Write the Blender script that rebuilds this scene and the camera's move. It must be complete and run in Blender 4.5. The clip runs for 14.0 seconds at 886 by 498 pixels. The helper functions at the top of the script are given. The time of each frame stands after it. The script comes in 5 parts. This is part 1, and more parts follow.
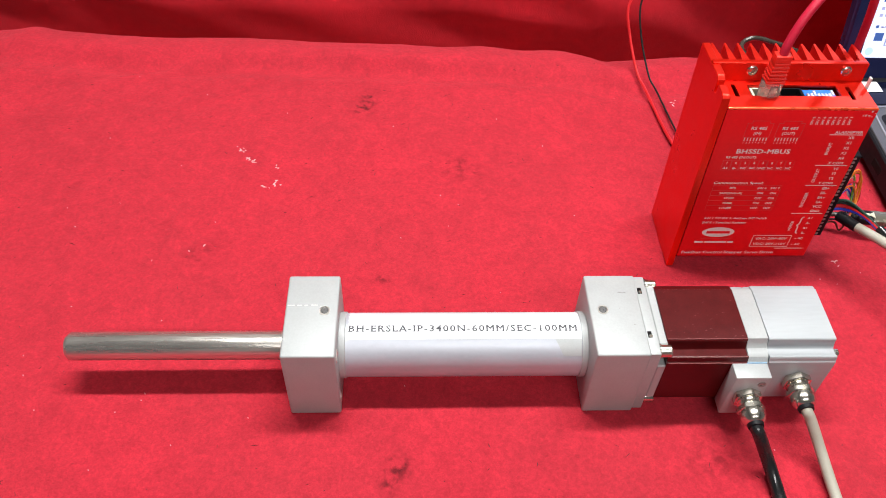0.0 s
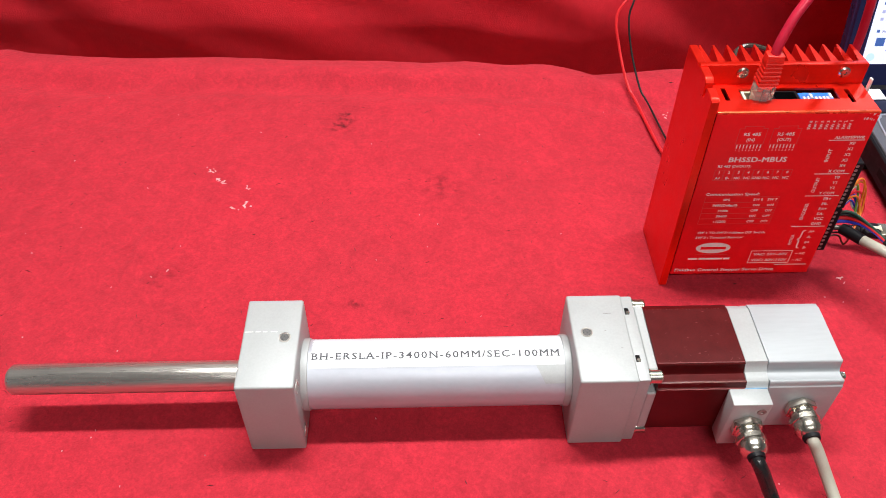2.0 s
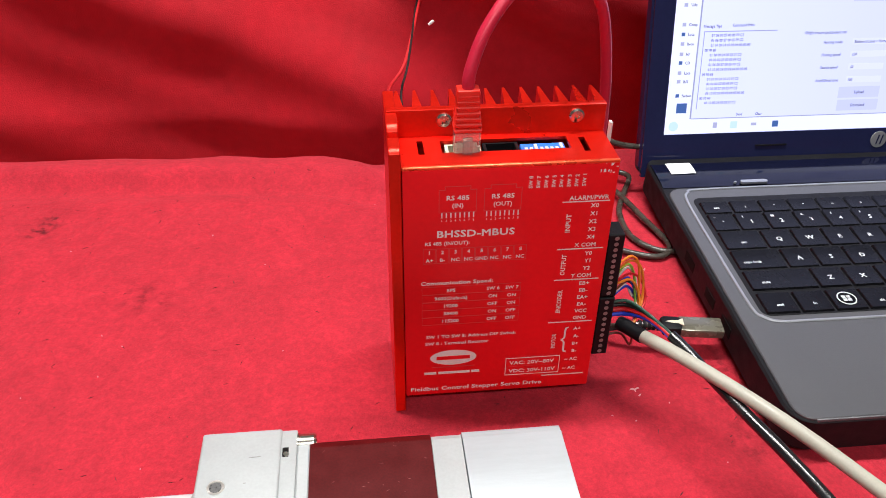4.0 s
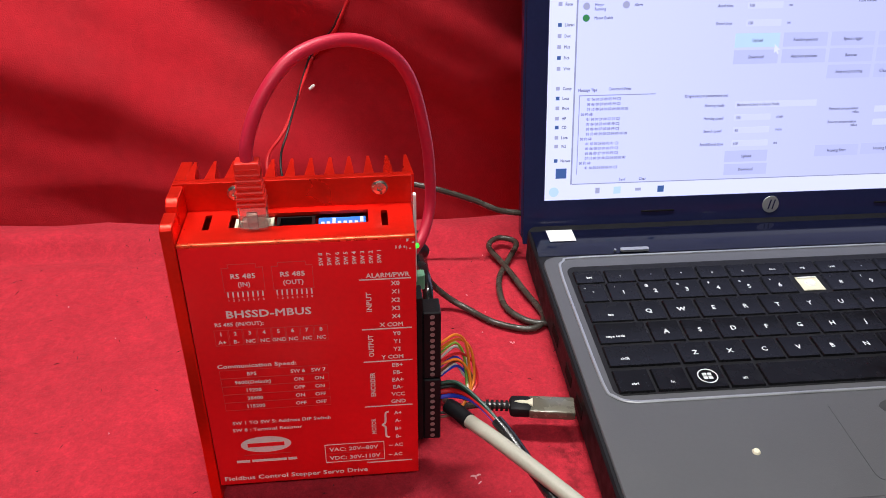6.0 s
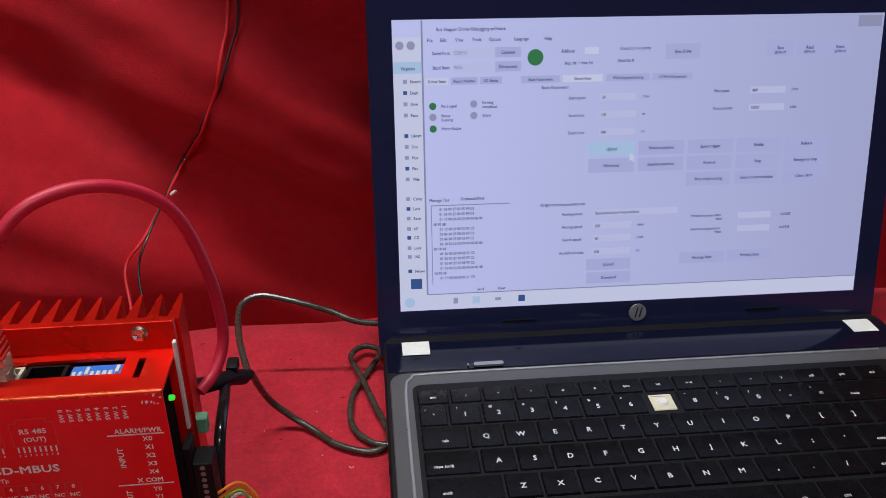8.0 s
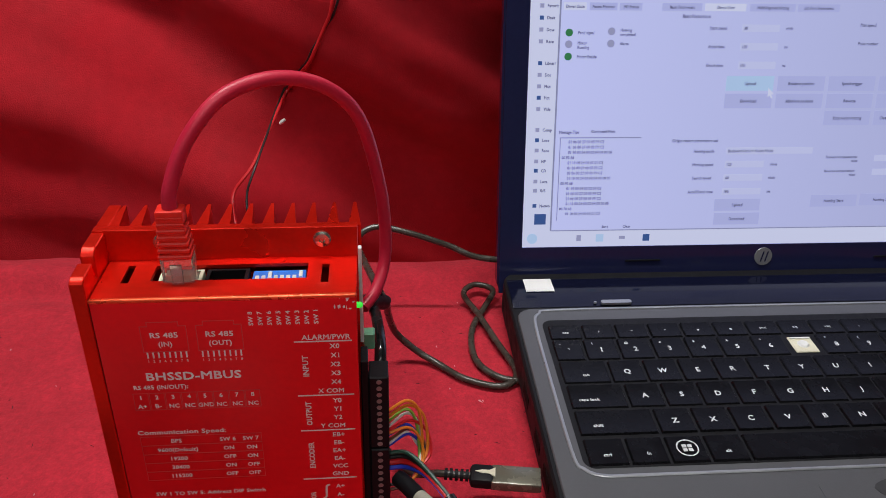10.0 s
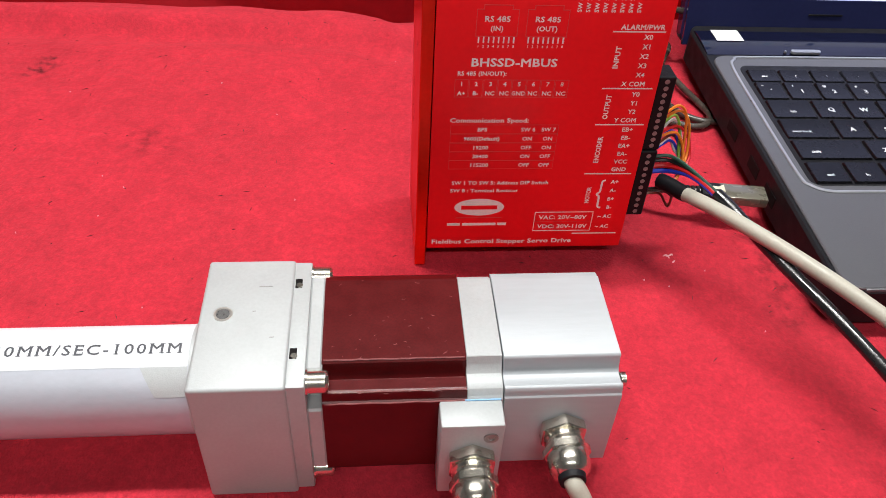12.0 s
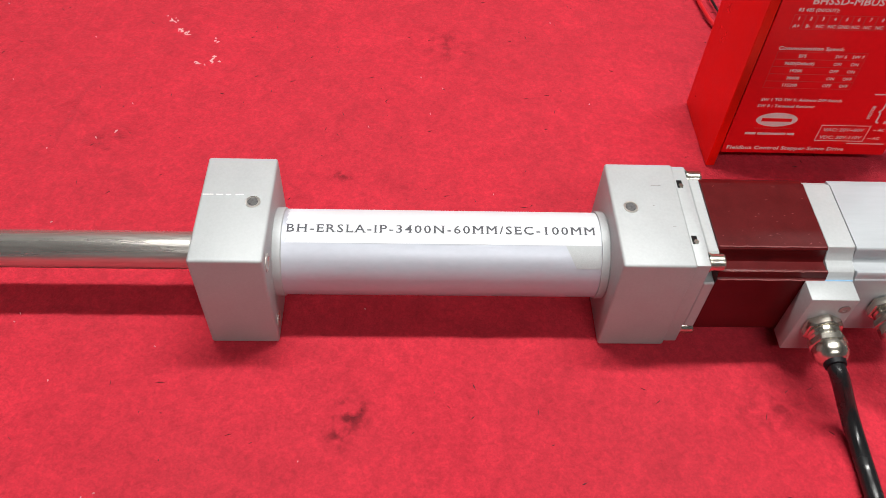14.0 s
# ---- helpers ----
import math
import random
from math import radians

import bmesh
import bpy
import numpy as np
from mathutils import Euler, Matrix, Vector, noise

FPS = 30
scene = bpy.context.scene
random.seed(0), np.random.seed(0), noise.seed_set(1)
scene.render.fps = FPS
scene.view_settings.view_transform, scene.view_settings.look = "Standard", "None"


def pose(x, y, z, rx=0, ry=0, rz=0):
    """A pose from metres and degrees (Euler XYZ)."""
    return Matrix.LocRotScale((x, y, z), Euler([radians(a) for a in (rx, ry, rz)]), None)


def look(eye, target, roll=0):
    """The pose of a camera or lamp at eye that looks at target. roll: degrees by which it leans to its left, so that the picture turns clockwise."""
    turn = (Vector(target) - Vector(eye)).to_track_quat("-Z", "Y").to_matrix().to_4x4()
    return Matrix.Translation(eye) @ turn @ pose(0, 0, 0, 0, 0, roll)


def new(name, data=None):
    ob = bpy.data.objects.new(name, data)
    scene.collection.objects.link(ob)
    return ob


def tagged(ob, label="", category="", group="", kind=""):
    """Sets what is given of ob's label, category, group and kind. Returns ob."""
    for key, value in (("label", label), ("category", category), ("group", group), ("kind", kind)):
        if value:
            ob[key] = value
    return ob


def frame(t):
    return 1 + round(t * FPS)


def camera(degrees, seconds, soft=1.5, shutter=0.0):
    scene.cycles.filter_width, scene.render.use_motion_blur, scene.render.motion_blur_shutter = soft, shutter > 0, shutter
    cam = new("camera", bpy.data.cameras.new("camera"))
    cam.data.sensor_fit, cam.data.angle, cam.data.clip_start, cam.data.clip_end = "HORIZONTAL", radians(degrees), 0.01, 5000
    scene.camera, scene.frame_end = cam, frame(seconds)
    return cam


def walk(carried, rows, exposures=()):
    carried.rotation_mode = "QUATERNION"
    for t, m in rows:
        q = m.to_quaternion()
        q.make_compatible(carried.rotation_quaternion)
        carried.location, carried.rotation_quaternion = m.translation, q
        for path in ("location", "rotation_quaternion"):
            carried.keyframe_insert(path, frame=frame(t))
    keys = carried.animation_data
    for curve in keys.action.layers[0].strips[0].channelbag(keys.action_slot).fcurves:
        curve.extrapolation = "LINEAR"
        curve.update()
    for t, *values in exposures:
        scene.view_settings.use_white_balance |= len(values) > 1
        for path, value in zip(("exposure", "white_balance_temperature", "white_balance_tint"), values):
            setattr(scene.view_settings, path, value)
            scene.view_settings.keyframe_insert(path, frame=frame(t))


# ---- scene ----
cam = camera(57.6, 14.0, soft=0.9)
PATH = [
    (0, (-0.0282, -0.0080, 0.4562), (0.0462, 1.3290, -1.0298), 2.34),
    (0.5, (-0.0292, -0.0090, 0.4562), (0.0442, 1.3280, -1.0289), 2.24),
    (1, (-0.0291, -0.0080, 0.4552), (0.0392, 1.3310, -1.0299), 1.94),
    (1.5, (-0.0281, -0.0070, 0.4552), (0.0311, 1.3400, -1.0221), 1.43),
    (2, (-0.0037, 0.0120, 0.4256), (0.0469, 1.4020, -1.0108), 0.69),
    (2.5, (0.0502, 0.0310, 0.3724), (0.1267, 1.4840, -0.9986), 0.84),
    (3, (0.0977, 0.0510, 0.3381), (0.2221, 1.5670, -0.9601), 1.38),
    (3.2, (0.1149, 0.0600, 0.3274), (0.2639, 1.5960, -0.9454), 1.46),
    (5.3, (0.1940, 0.1110, 0.3207), (0.3892, 1.7740, -0.7724), 0.47),
    (5.5, (0.2080, 0.1090, 0.3229), (0.3981, 1.7750, -0.7683), 0.37),
    (6, (0.2460, 0.1060, 0.3185), (0.4268, 1.7870, -0.7488), 0.46),
    (6.5, (0.2760, 0.1160, 0.3229), (0.4611, 1.8220, -0.7043), 0.64),
    (7, (0.3046, 0.1250, 0.3444), (0.4942, 1.8520, -0.6457), 0.53),
    (7.2, (0.3235, 0.1260, 0.3507), (0.5170, 1.8600, -0.6294), 0.53),
    (9.3, (0.3530, 0.1370, 0.3212), (0.5427, 1.8940, -0.6150), 0.01),
    (9.5, (0.3320, 0.1380, 0.3188), (0.5240, 1.8880, -0.6313), 0.42),
    (10, (0.2721, 0.1380, 0.3119), (0.4420, 1.8580, -0.6956), 1.54),
    (10.5, (0.2355, 0.1340, 0.2923), (0.4006, 1.8040, -0.7952), 2.97),
    (11, (0.1964, 0.1210, 0.2937), (0.3849, 1.7280, -0.8805), 4.31),
    (11.5, (0.1775, 0.1050, 0.2884), (0.3723, 1.6460, -0.9717), 4.35),
    (12, (0.1437, 0.0940, 0.2769), (0.3098, 1.5650, -1.0677), 3.51),
    (12.5, (0.0987, 0.0820, 0.2742), (0.2370, 1.4850, -1.1448), 3.47),
    (13, (0.0605, 0.0770, 0.2886), (0.1838, 1.4140, -1.1937), 3.94),
    (13.5, (0.0161, 0.0650, 0.3109), (0.1102, 1.3460, -1.2228), 3.60),
    (14, (-0.0113, 0.0510, 0.3354), (0.0693, 1.3010, -1.2245), 3.54),
]
walk(cam, [(t, look(eye, target, roll)) for t, eye, target, roll in PATH],
     exposures=[(0, 0.12), (2.0, 0.12), (3.0, 0.1), (5.5, 0.05), (6.0, -0.15), (6.5, -0.38), (7.0, -0.56), (7.2, -0.65), (9.5, -0.92), (10.0, -0.78), (10.5, -0.1), (11.0, 0.05), (12.0, 0.07), (13.0, 0.04), (14.0, -0.05)])

# ---- light ----
world = bpy.data.worlds.new("world")
scene.world = world
world.use_nodes = True
world.node_tree.nodes["Background"].inputs[0].default_value = (0.8, 0.9, 1.0, 1)
world.node_tree.nodes["Background"].inputs[1].default_value = 0.3


def batten(name, x, y, z, long, wide, watts):
    """The light of an unseen ceiling batten's tube; the housing is built below."""
    data = bpy.data.lights.new(name, "AREA")
    data.shape, data.size, data.size_y, data.energy = "RECTANGLE", long, wide, watts
    data.color = (1.0, 0.985, 0.96)
    ob = new(name, data)
    ob.matrix_world = pose(x, y, z)
    return ob


# unseen lamps: overhead one casts the shadows, front fill and small glint lamp are added
LAMPS = [(0.10, 0.60, 1.62, 1.2, 0.10, 42.0), (0.2, -0.95, 1.62, 1.2, 0.10, 22.0), (1.69, 2.29, 1.60, 0.2, 0.10, 11.0)]
for x, y, z, long, wide, watts in LAMPS:
    batten("unseen_batten_light", x, y, z, long, wide, watts)


# ---- materials ----
def material(name, colour, rough=0.5, metal=0.0, vary=0.15, scale=60.0, bump=0.0, bump_scale=400.0, stretch=(1, 1, 1), spec=0.5, sheen=0.0, coat=0.0, rough_vary=0.1):
    """A surface with colour and gloss that vary at two scales, and fine relief."""
    m = bpy.data.materials.new(name)
    m.use_nodes = True
    nt = m.node_tree
    b = nt.nodes["Principled BSDF"]
    tex = nt.nodes.new("ShaderNodeTexCoord")
    mp = nt.nodes.new("ShaderNodeMapping")
    mp.inputs["Scale"].default_value = stretch
    nt.links.new(tex.outputs["Object"], mp.inputs[0])
    big, small = nt.nodes.new("ShaderNodeTexNoise"), nt.nodes.new("ShaderNodeTexNoise")
    big.inputs["Scale"].default_value, small.inputs["Scale"].default_value = scale, scale * 9
    big.inputs["Detail"].default_value, small.inputs["Detail"].default_value = 4, 3
    add = nt.nodes.new("ShaderNodeMath")
    add.operation = "ADD"
    for n in (big, small):
        nt.links.new(mp.outputs[0], n.inputs["Vector"])
    nt.links.new(big.outputs[0], add.inputs[0])
    nt.links.new(small.outputs[0], add.inputs[1])
    ramp = nt.nodes.new("ShaderNodeMapRange")
    ramp.inputs["From Min"].default_value, ramp.inputs["From Max"].default_value = 0.6, 1.4
    ramp.inputs["To Min"].default_value, ramp.inputs["To Max"].default_value = 1 - vary, 1 + vary
    nt.links.new(add.outputs[0], ramp.inputs[0])
    mul = nt.nodes.new("ShaderNodeVectorMath")
    mul.operation = "SCALE"
    mul.inputs[0].default_value = colour
    nt.links.new(ramp.outputs[0], mul.inputs["Scale"])
    nt.links.new(mul.outputs[0], b.inputs["Base Color"])
    r = nt.nodes.new("ShaderNodeMapRange")
    r.inputs["From Min"].default_value, r.inputs["From Max"].default_value = 0.3, 0.7
    r.inputs["To Min"].default_value, r.inputs["To Max"].default_value = max(0.02, rough - rough_vary), min(1, rough + rough_vary)
    nt.links.new(big.outputs[0], r.inputs[0])
    nt.links.new(r.outputs[0], b.inputs["Roughness"])
    b.inputs["Metallic"].default_value = metal
    b.inputs["Specular IOR Level"].default_value = spec
    b.inputs["Sheen Weight"].default_value = sheen
    b.inputs["Coat Weight"].default_value = coat
    if bump:
        fine = nt.nodes.new("ShaderNodeTexNoise")
        fine.inputs["Scale"].default_value, fine.inputs["Detail"].default_value = bump_scale, 3
        nt.links.new(mp.outputs[0], fine.inputs["Vector"])
        bp = nt.nodes.new("ShaderNodeBump")
        bp.inputs["Strength"].default_value, bp.inputs["Distance"].default_value = bump, 0.0005
        nt.links.new(fine.outputs[0], bp.inputs["Height"])
        nt.links.new(bp.outputs[0], b.inputs["Normal"])
    return m


def glow(name, colour, strength=1.0):
    m = bpy.data.materials.new(name)
    m.use_nodes = True
    b = m.node_tree.nodes["Principled BSDF"]
    b.inputs["Base Color"].default_value = (0.02, 0.02, 0.025, 1)
    b.inputs["Roughness"].default_value = 0.35
    b.inputs["Emission Color"].default_value = (*colour, 1)
    b.inputs["Emission Strength"].default_value = strength
    return m


def velvet(name, colour, dark_marks=(), nap=1.0):
    """Red napped cloth: streaky nap, fuzz relief, stained and darkened spots at given places (x, y, radius, depth)."""
    m = material(name, colour, 0.85, 0, 0.14, 11.0, 1.0, 1100.0, (1.0, 0.7, 1.0), 0.2, 0.2)
    nt = m.node_tree
    b = nt.nodes["Principled BSDF"]
    b.inputs["Sheen Roughness"].default_value = 0.5
    b.inputs["Sheen Tint"].default_value = (1.0, 0.25, 0.3, 1)
    # crumpled nap: a coarser relief under the fuzz
    crumple = nt.nodes.new("ShaderNodeTexNoise")
    crumple.inputs["Scale"].default_value, crumple.inputs["Detail"].default_value, crumple.inputs["Distortion"].default_value = 55, 7, 1.2
    fuzz = b.inputs["Normal"].links[0].from_node
    nt.links.new(fuzz.inputs["Height"].links[0].from_node.inputs["Vector"].links[0].from_socket, crumple.inputs["Vector"])
    second = nt.nodes.new("ShaderNodeBump")
    second.inputs["Strength"].default_value, second.inputs["Distance"].default_value = 0.75 * nap, 0.0022
    nt.links.new(crumple.outputs[0], second.inputs["Height"])
    nt.links.new(second.outputs[0], fuzz.inputs["Normal"])
    src = b.inputs["Base Color"].links[0].from_socket
    tex = nt.nodes.new("ShaderNodeTexCoord")
    wob = nt.nodes.new("ShaderNodeTexNoise")
    wob.inputs["Scale"].default_value, wob.inputs["Detail"].default_value = 130, 5
    nt.links.new(tex.outputs["Object"], wob.inputs["Vector"])
    for x, y, rad, depth in dark_marks:
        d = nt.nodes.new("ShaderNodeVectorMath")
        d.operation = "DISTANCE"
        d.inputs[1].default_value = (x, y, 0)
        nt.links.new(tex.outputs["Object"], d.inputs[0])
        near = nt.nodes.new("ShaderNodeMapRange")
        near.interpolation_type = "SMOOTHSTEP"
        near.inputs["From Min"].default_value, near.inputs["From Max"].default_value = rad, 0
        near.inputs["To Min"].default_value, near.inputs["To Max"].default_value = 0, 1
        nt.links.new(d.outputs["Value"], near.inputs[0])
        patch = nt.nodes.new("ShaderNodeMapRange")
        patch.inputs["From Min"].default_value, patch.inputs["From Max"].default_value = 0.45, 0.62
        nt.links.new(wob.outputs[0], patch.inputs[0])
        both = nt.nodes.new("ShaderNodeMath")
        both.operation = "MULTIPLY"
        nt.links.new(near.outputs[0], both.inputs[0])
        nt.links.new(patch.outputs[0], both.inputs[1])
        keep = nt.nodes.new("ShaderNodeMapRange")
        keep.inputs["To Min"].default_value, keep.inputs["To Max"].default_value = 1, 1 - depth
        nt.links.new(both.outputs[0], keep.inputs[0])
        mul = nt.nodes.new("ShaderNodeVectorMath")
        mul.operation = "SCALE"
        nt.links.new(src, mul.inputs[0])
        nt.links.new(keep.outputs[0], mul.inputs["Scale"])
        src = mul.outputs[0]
    # the nap lies lighter and darker in small tufts
    for scale, lo, hi in ((330, 1 - 0.14 * nap, 1 + 0.12 * nap), (85, 1 - 0.07 * nap, 1 + 0.06 * nap), (27, 1 - 0.04 * nap, 1 + 0.04 * nap), (950, 1 - 0.11 * nap, 1 + 0.10 * nap)):
        tuft = nt.nodes.new("ShaderNodeTexNoise")
        tuft.inputs["Scale"].default_value, tuft.inputs["Detail"].default_value, tuft.inputs["Distortion"].default_value = scale, 5, 0.6
        nt.links.new(tex.outputs["Object"], tuft.inputs["Vector"])
        shade = nt.nodes.new("ShaderNodeMapRange")
        shade.inputs["From Min"].default_value, shade.inputs["From Max"].default_value = 0.34, 0.66
        shade.inputs["To Min"].default_value, shade.inputs["To Max"].default_value = lo, hi
        nt.links.new(tuft.outputs[0], shade.inputs[0])
        mul = nt.nodes.new("ShaderNodeVectorMath")
        mul.operation = "SCALE"
        nt.links.new(src, mul.inputs[0])
        nt.links.new(shade.outputs[0], mul.inputs["Scale"])
        src = mul.outputs[0]
    nt.links.new(src, b.inputs["Base Color"])
    return m


RED = (0.44, 0.020, 0.036)
# the four spots near x 0.345 darken the cloth along the laptop's side
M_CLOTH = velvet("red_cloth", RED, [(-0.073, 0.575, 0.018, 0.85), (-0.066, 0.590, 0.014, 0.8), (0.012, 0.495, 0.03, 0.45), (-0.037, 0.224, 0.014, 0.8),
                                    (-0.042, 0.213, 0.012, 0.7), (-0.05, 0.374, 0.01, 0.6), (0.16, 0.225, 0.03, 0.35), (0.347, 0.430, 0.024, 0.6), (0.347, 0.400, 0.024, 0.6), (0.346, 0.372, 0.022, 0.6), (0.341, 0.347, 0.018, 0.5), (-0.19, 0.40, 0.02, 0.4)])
M_DRAPE = velvet("red_drape", (0.42, 0.009, 0.018), nap=0.25)
M_ALU = material("satin_aluminium", (0.405, 0.425, 0.43), 0.52, 0.20, 0.06, 90, 0.12, 2200, spec=0.35, rough_vary=0.05)
M_ENC = material("machined_aluminium", (0.39, 0.415, 0.435), 0.50, 0.18, 0.05, 60, 0.08, 2200, (0.15, 1, 1), spec=0.4, rough_vary=0.05)
M_GASKET = material("pale_blue_rubber", (0.20, 0.40, 0.62), 0.5)
M_TUBE = material("grey_tube", (0.45, 0.475, 0.53), 0.46, 0.3, 0.05, 60, 0.04, 1600, (0.5, 1, 1), rough_vary=0.05)
M_STEEL = material("polished_steel", (0.62, 0.59, 0.55), 0.30, 0.85, 0.18, 120, 0.5, 500, (0.06, 1, 1))
M_DULL = material("dull_metal", (0.30, 0.30, 0.29), 0.4, 0.6)
M_CHROME = material("nickel", (0.66, 0.63, 0.55), 0.21, 0.96, 0.10, 200, rough_vary=0.06)
M_MAROON = material("maroon_paint", (0.075, 0.0034, 0.0042), 0.32, 0.0, 0.25, 150, 0.06, 2600, spec=0.28, rough_vary=0.02)
M_WORN = material("worn_maroon", (0.22, 0.07, 0.07), 0.4, 0, 0.4, 300)
M_DARK = material("dark_hole", (0.010, 0.009, 0.009), 0.8, 0, 0.2, spec=0.1)
M_PAPER = material("white_paper", (0.60, 0.62, 0.65), 0.5, 0, 0.03, 60, spec=0.4)
M_INK = material("black_ink", (0.055, 0.058, 0.07), 0.6)
M_ANOD = material("red_anodised", (0.80, 0.017, 0.006), 0.32, 0.65, 0.08, 60, 0.12, 1800, rough_vary=0.05)
M_FACE = material("red_label_face", (0.84, 0.008, 0.013), 0.42, 0.12, 0.06, 40, 0.12, 1800, spec=0.35, rough_vary=0.04)
M_PRINT = material("white_print", (0.80, 0.74, 0.72), 0.55, 0, 0.12, 900)
M_LINE = material("pale_red_print", (0.70, 0.05, 0.05), 0.55, 0, 0.1)
M_BLACK = material("black_plastic", (0.007, 0.007, 0.009), 0.55, 0, 0.2, 120, 0.2, 900, spec=0.2)
M_GLOSS = material("glossy_black", (0.014, 0.017, 0.060), 0.07, 0, 0.1, 40, spec=0.3, rough_vary=0.03)
M_STRIP = material("glossy_black_strip", (0.005, 0.006, 0.018), 0.09, 0, 0.1, 40, spec=0.3, rough_vary=0.03)
M_KEY = material("key_plastic", (0.005, 0.005, 0.006), 0.26, 0, 0.3, 150, 0.0, 1500, spec=0.18, rough_vary=0.04)
M_DECK = material("grey_deck", (0.085, 0.086, 0.094), 0.42, 0.1, 0.04, 50, 0.12, 1600, rough_vary=0.03)
M_RIM = material("silver_rim", (0.36, 0.37, 0.39), 0.36, 0.6, 0.08, 50)
M_LEGEND = material("key_legend", (0.62, 0.64, 0.66), 0.5)
M_GREY = material("grey_cable", (0.40, 0.385, 0.32), 0.5, 0, 0.08, 120, 0.15, 600)
M_CABLE = material("black_cable", (0.012, 0.012, 0.013), 0.22, 0, 0.2, 100)
M_CORD = material("brown_cord", (0.050, 0.042, 0.035), 0.25, 0, 0.2, 100)
M_REDCABLE = material("red_lead", (0.56, 0.016, 0.050), 0.42, 0, 0.08, 100, 0.1, 500)
M_REDBOOT = material("red_boot", (0.80, 0.022, 0.012), 0.4, 0, 0.08, 100)
M_CREAM = material("cream_plastic", (0.70, 0.66, 0.50), 0.5, 0, 0.1, 120)
M_BLUE = material("blue_plastic", (0.04, 0.22, 0.80), 0.4, 0, 0.1, 120)
M_WHITE = material("white_plastic", (0.78, 0.78, 0.76), 0.45, 0, 0.05, 120)
# wall and ceiling tones of the unseen room, set low to cut stray reflections
M_WALL = material("wall_paint", (0.17, 0.17, 0.18), 0.8, 0, 0.05, 3)
M_CEIL = material("ceiling_paint", (0.08, 0.08, 0.085), 0.9, 0, 0.05, 3)
M_FLOOR = material("floor_tile", (0.42, 0.40, 0.37), 0.5, 0, 0.1, 3)
M_WOOD = material("table_wood", (0.28, 0.17, 0.09), 0.5, 0, 0.2, 12, stretch=(0.2, 1, 1))
M_TUBEGLOW = glow("lamp_tube", (1, 0.98, 0.95), 6.0)
WIRES = [material("wire_" + n, c, 0.4, 0, 0.06, 200) for n, c in
         (("red", (0.6, 0.015, 0.02)), ("blue", (0.03, 0.06, 0.65)), ("black", (0.012, 0.012, 0.012)), ("green", (0.012, 0.055, 0.035)),
          ("orange", (0.75, 0.22, 0.02)), ("white", (0.75, 0.73, 0.70)), ("lime", (0.22, 0.42, 0.05)), ("brown", (0.18, 0.06, 0.03)))]
M_CLEAR = bpy.data.materials.new("clear_plastic")
M_CLEAR.use_nodes = True
_b = M_CLEAR.node_tree.nodes["Principled BSDF"]
_b.inputs["Base Color"].default_value, _b.inputs["Roughness"].default_value = (0.95, 0.95, 0.95, 1), 0.08
_b.inputs["Transmission Weight"].default_value, _b.inputs["IOR"].default_value = 0.85, 1.35


# ---- mesh helpers ----
def finish(bm, name, mat, smooth=True):
    me = bpy.data.meshes.new(name)
    bmesh.ops.recalc_face_normals(bm, faces=bm.faces)
    if smooth:
        for f in bm.faces:
            f.smooth = True
        for e in bm.edges:
            if len(e.link_faces) == 2 and e.calc_face_angle(0) > radians(32):
                e.smooth = False
    bm.to_mesh(me)
    bm.free()
    me.materials.append(mat)
    return me


def part(name, bm, mat, parent, label="", at=None):
    ob = new(name, finish(bm, name, mat) if isinstance(bm, bmesh.types.BMesh) else bm)
    ob.parent = parent
    if at is not None:
        ob.matrix_basis = at
    if label:
        ob["label"] = label
    return ob


def thing(name, label, category, at=None, group="", kind=""):
    ob = new(name)
    ob.empty_display_size = 0.02
    if at is not None:
        ob.matrix_basis = at
    return tagged(ob, label, category, group, kind)


def solid(name, bm, mat, label, category, group="", kind="", at=None):
    ob = new(name, finish(bm, name, mat))
    if at is not None:
        ob.matrix_basis = at
    return tagged(ob, label, category, group, kind)


def box(x0, x1, y0, y1, z0, z1, bevel=0.0, seg=2, bm=None):
    own = bmesh.new()
    vs = [own.verts.new((x, y, z)) for x in (x0, x1) for y in (y0, y1) for z in (z0, z1)]
    for f in ((0, 1, 3, 2), (4, 6, 7, 5), (0, 4, 5, 1), (2, 3, 7, 6), (0, 2, 6, 4), (1, 5, 7, 3)):
        own.faces.new([vs[i] for i in f])
    bmesh.ops.recalc_face_normals(own, faces=own.faces)
    if bevel:
        bmesh.ops.bevel(own, geom=own.edges[:], offset=bevel, segments=seg, affect="EDGES", profile=0.5)
    if bm is None:
        return own
    return join(bm, own)


def join(bm, other):
    """Adds other to bm and frees it."""
    at = {v: bm.verts.new(v.co) for v in other.verts}
    for f in other.faces:
        bm.faces.new([at[v] for v in f.verts])
    other.free()
    return bm


def prism(outline, axis, a, b, bevel=0.0):
    """An outline, drawn in the two axes other than axis, drawn out from a to b."""
    own = bmesh.new()

    def put(p, q, w):
        return {"x": (w, p, q), "y": (p, w, q), "z": (p, q, w)}[axis]
    lo = [own.verts.new(put(p, q, a)) for p, q in outline]
    hi = [own.verts.new(put(p, q, b)) for p, q in outline]
    n = len(outline)
    own.faces.new(lo)
    own.faces.new(hi[::-1])
    for i in range(n):
        own.faces.new((lo[i], hi[i], hi[(i + 1) % n], lo[(i + 1) % n]))
    bmesh.ops.recalc_face_normals(own, faces=own.faces)
    if bevel:
        bmesh.ops.bevel(own, geom=own.edges[:], offset=bevel, segments=1, affect="EDGES")
    return own


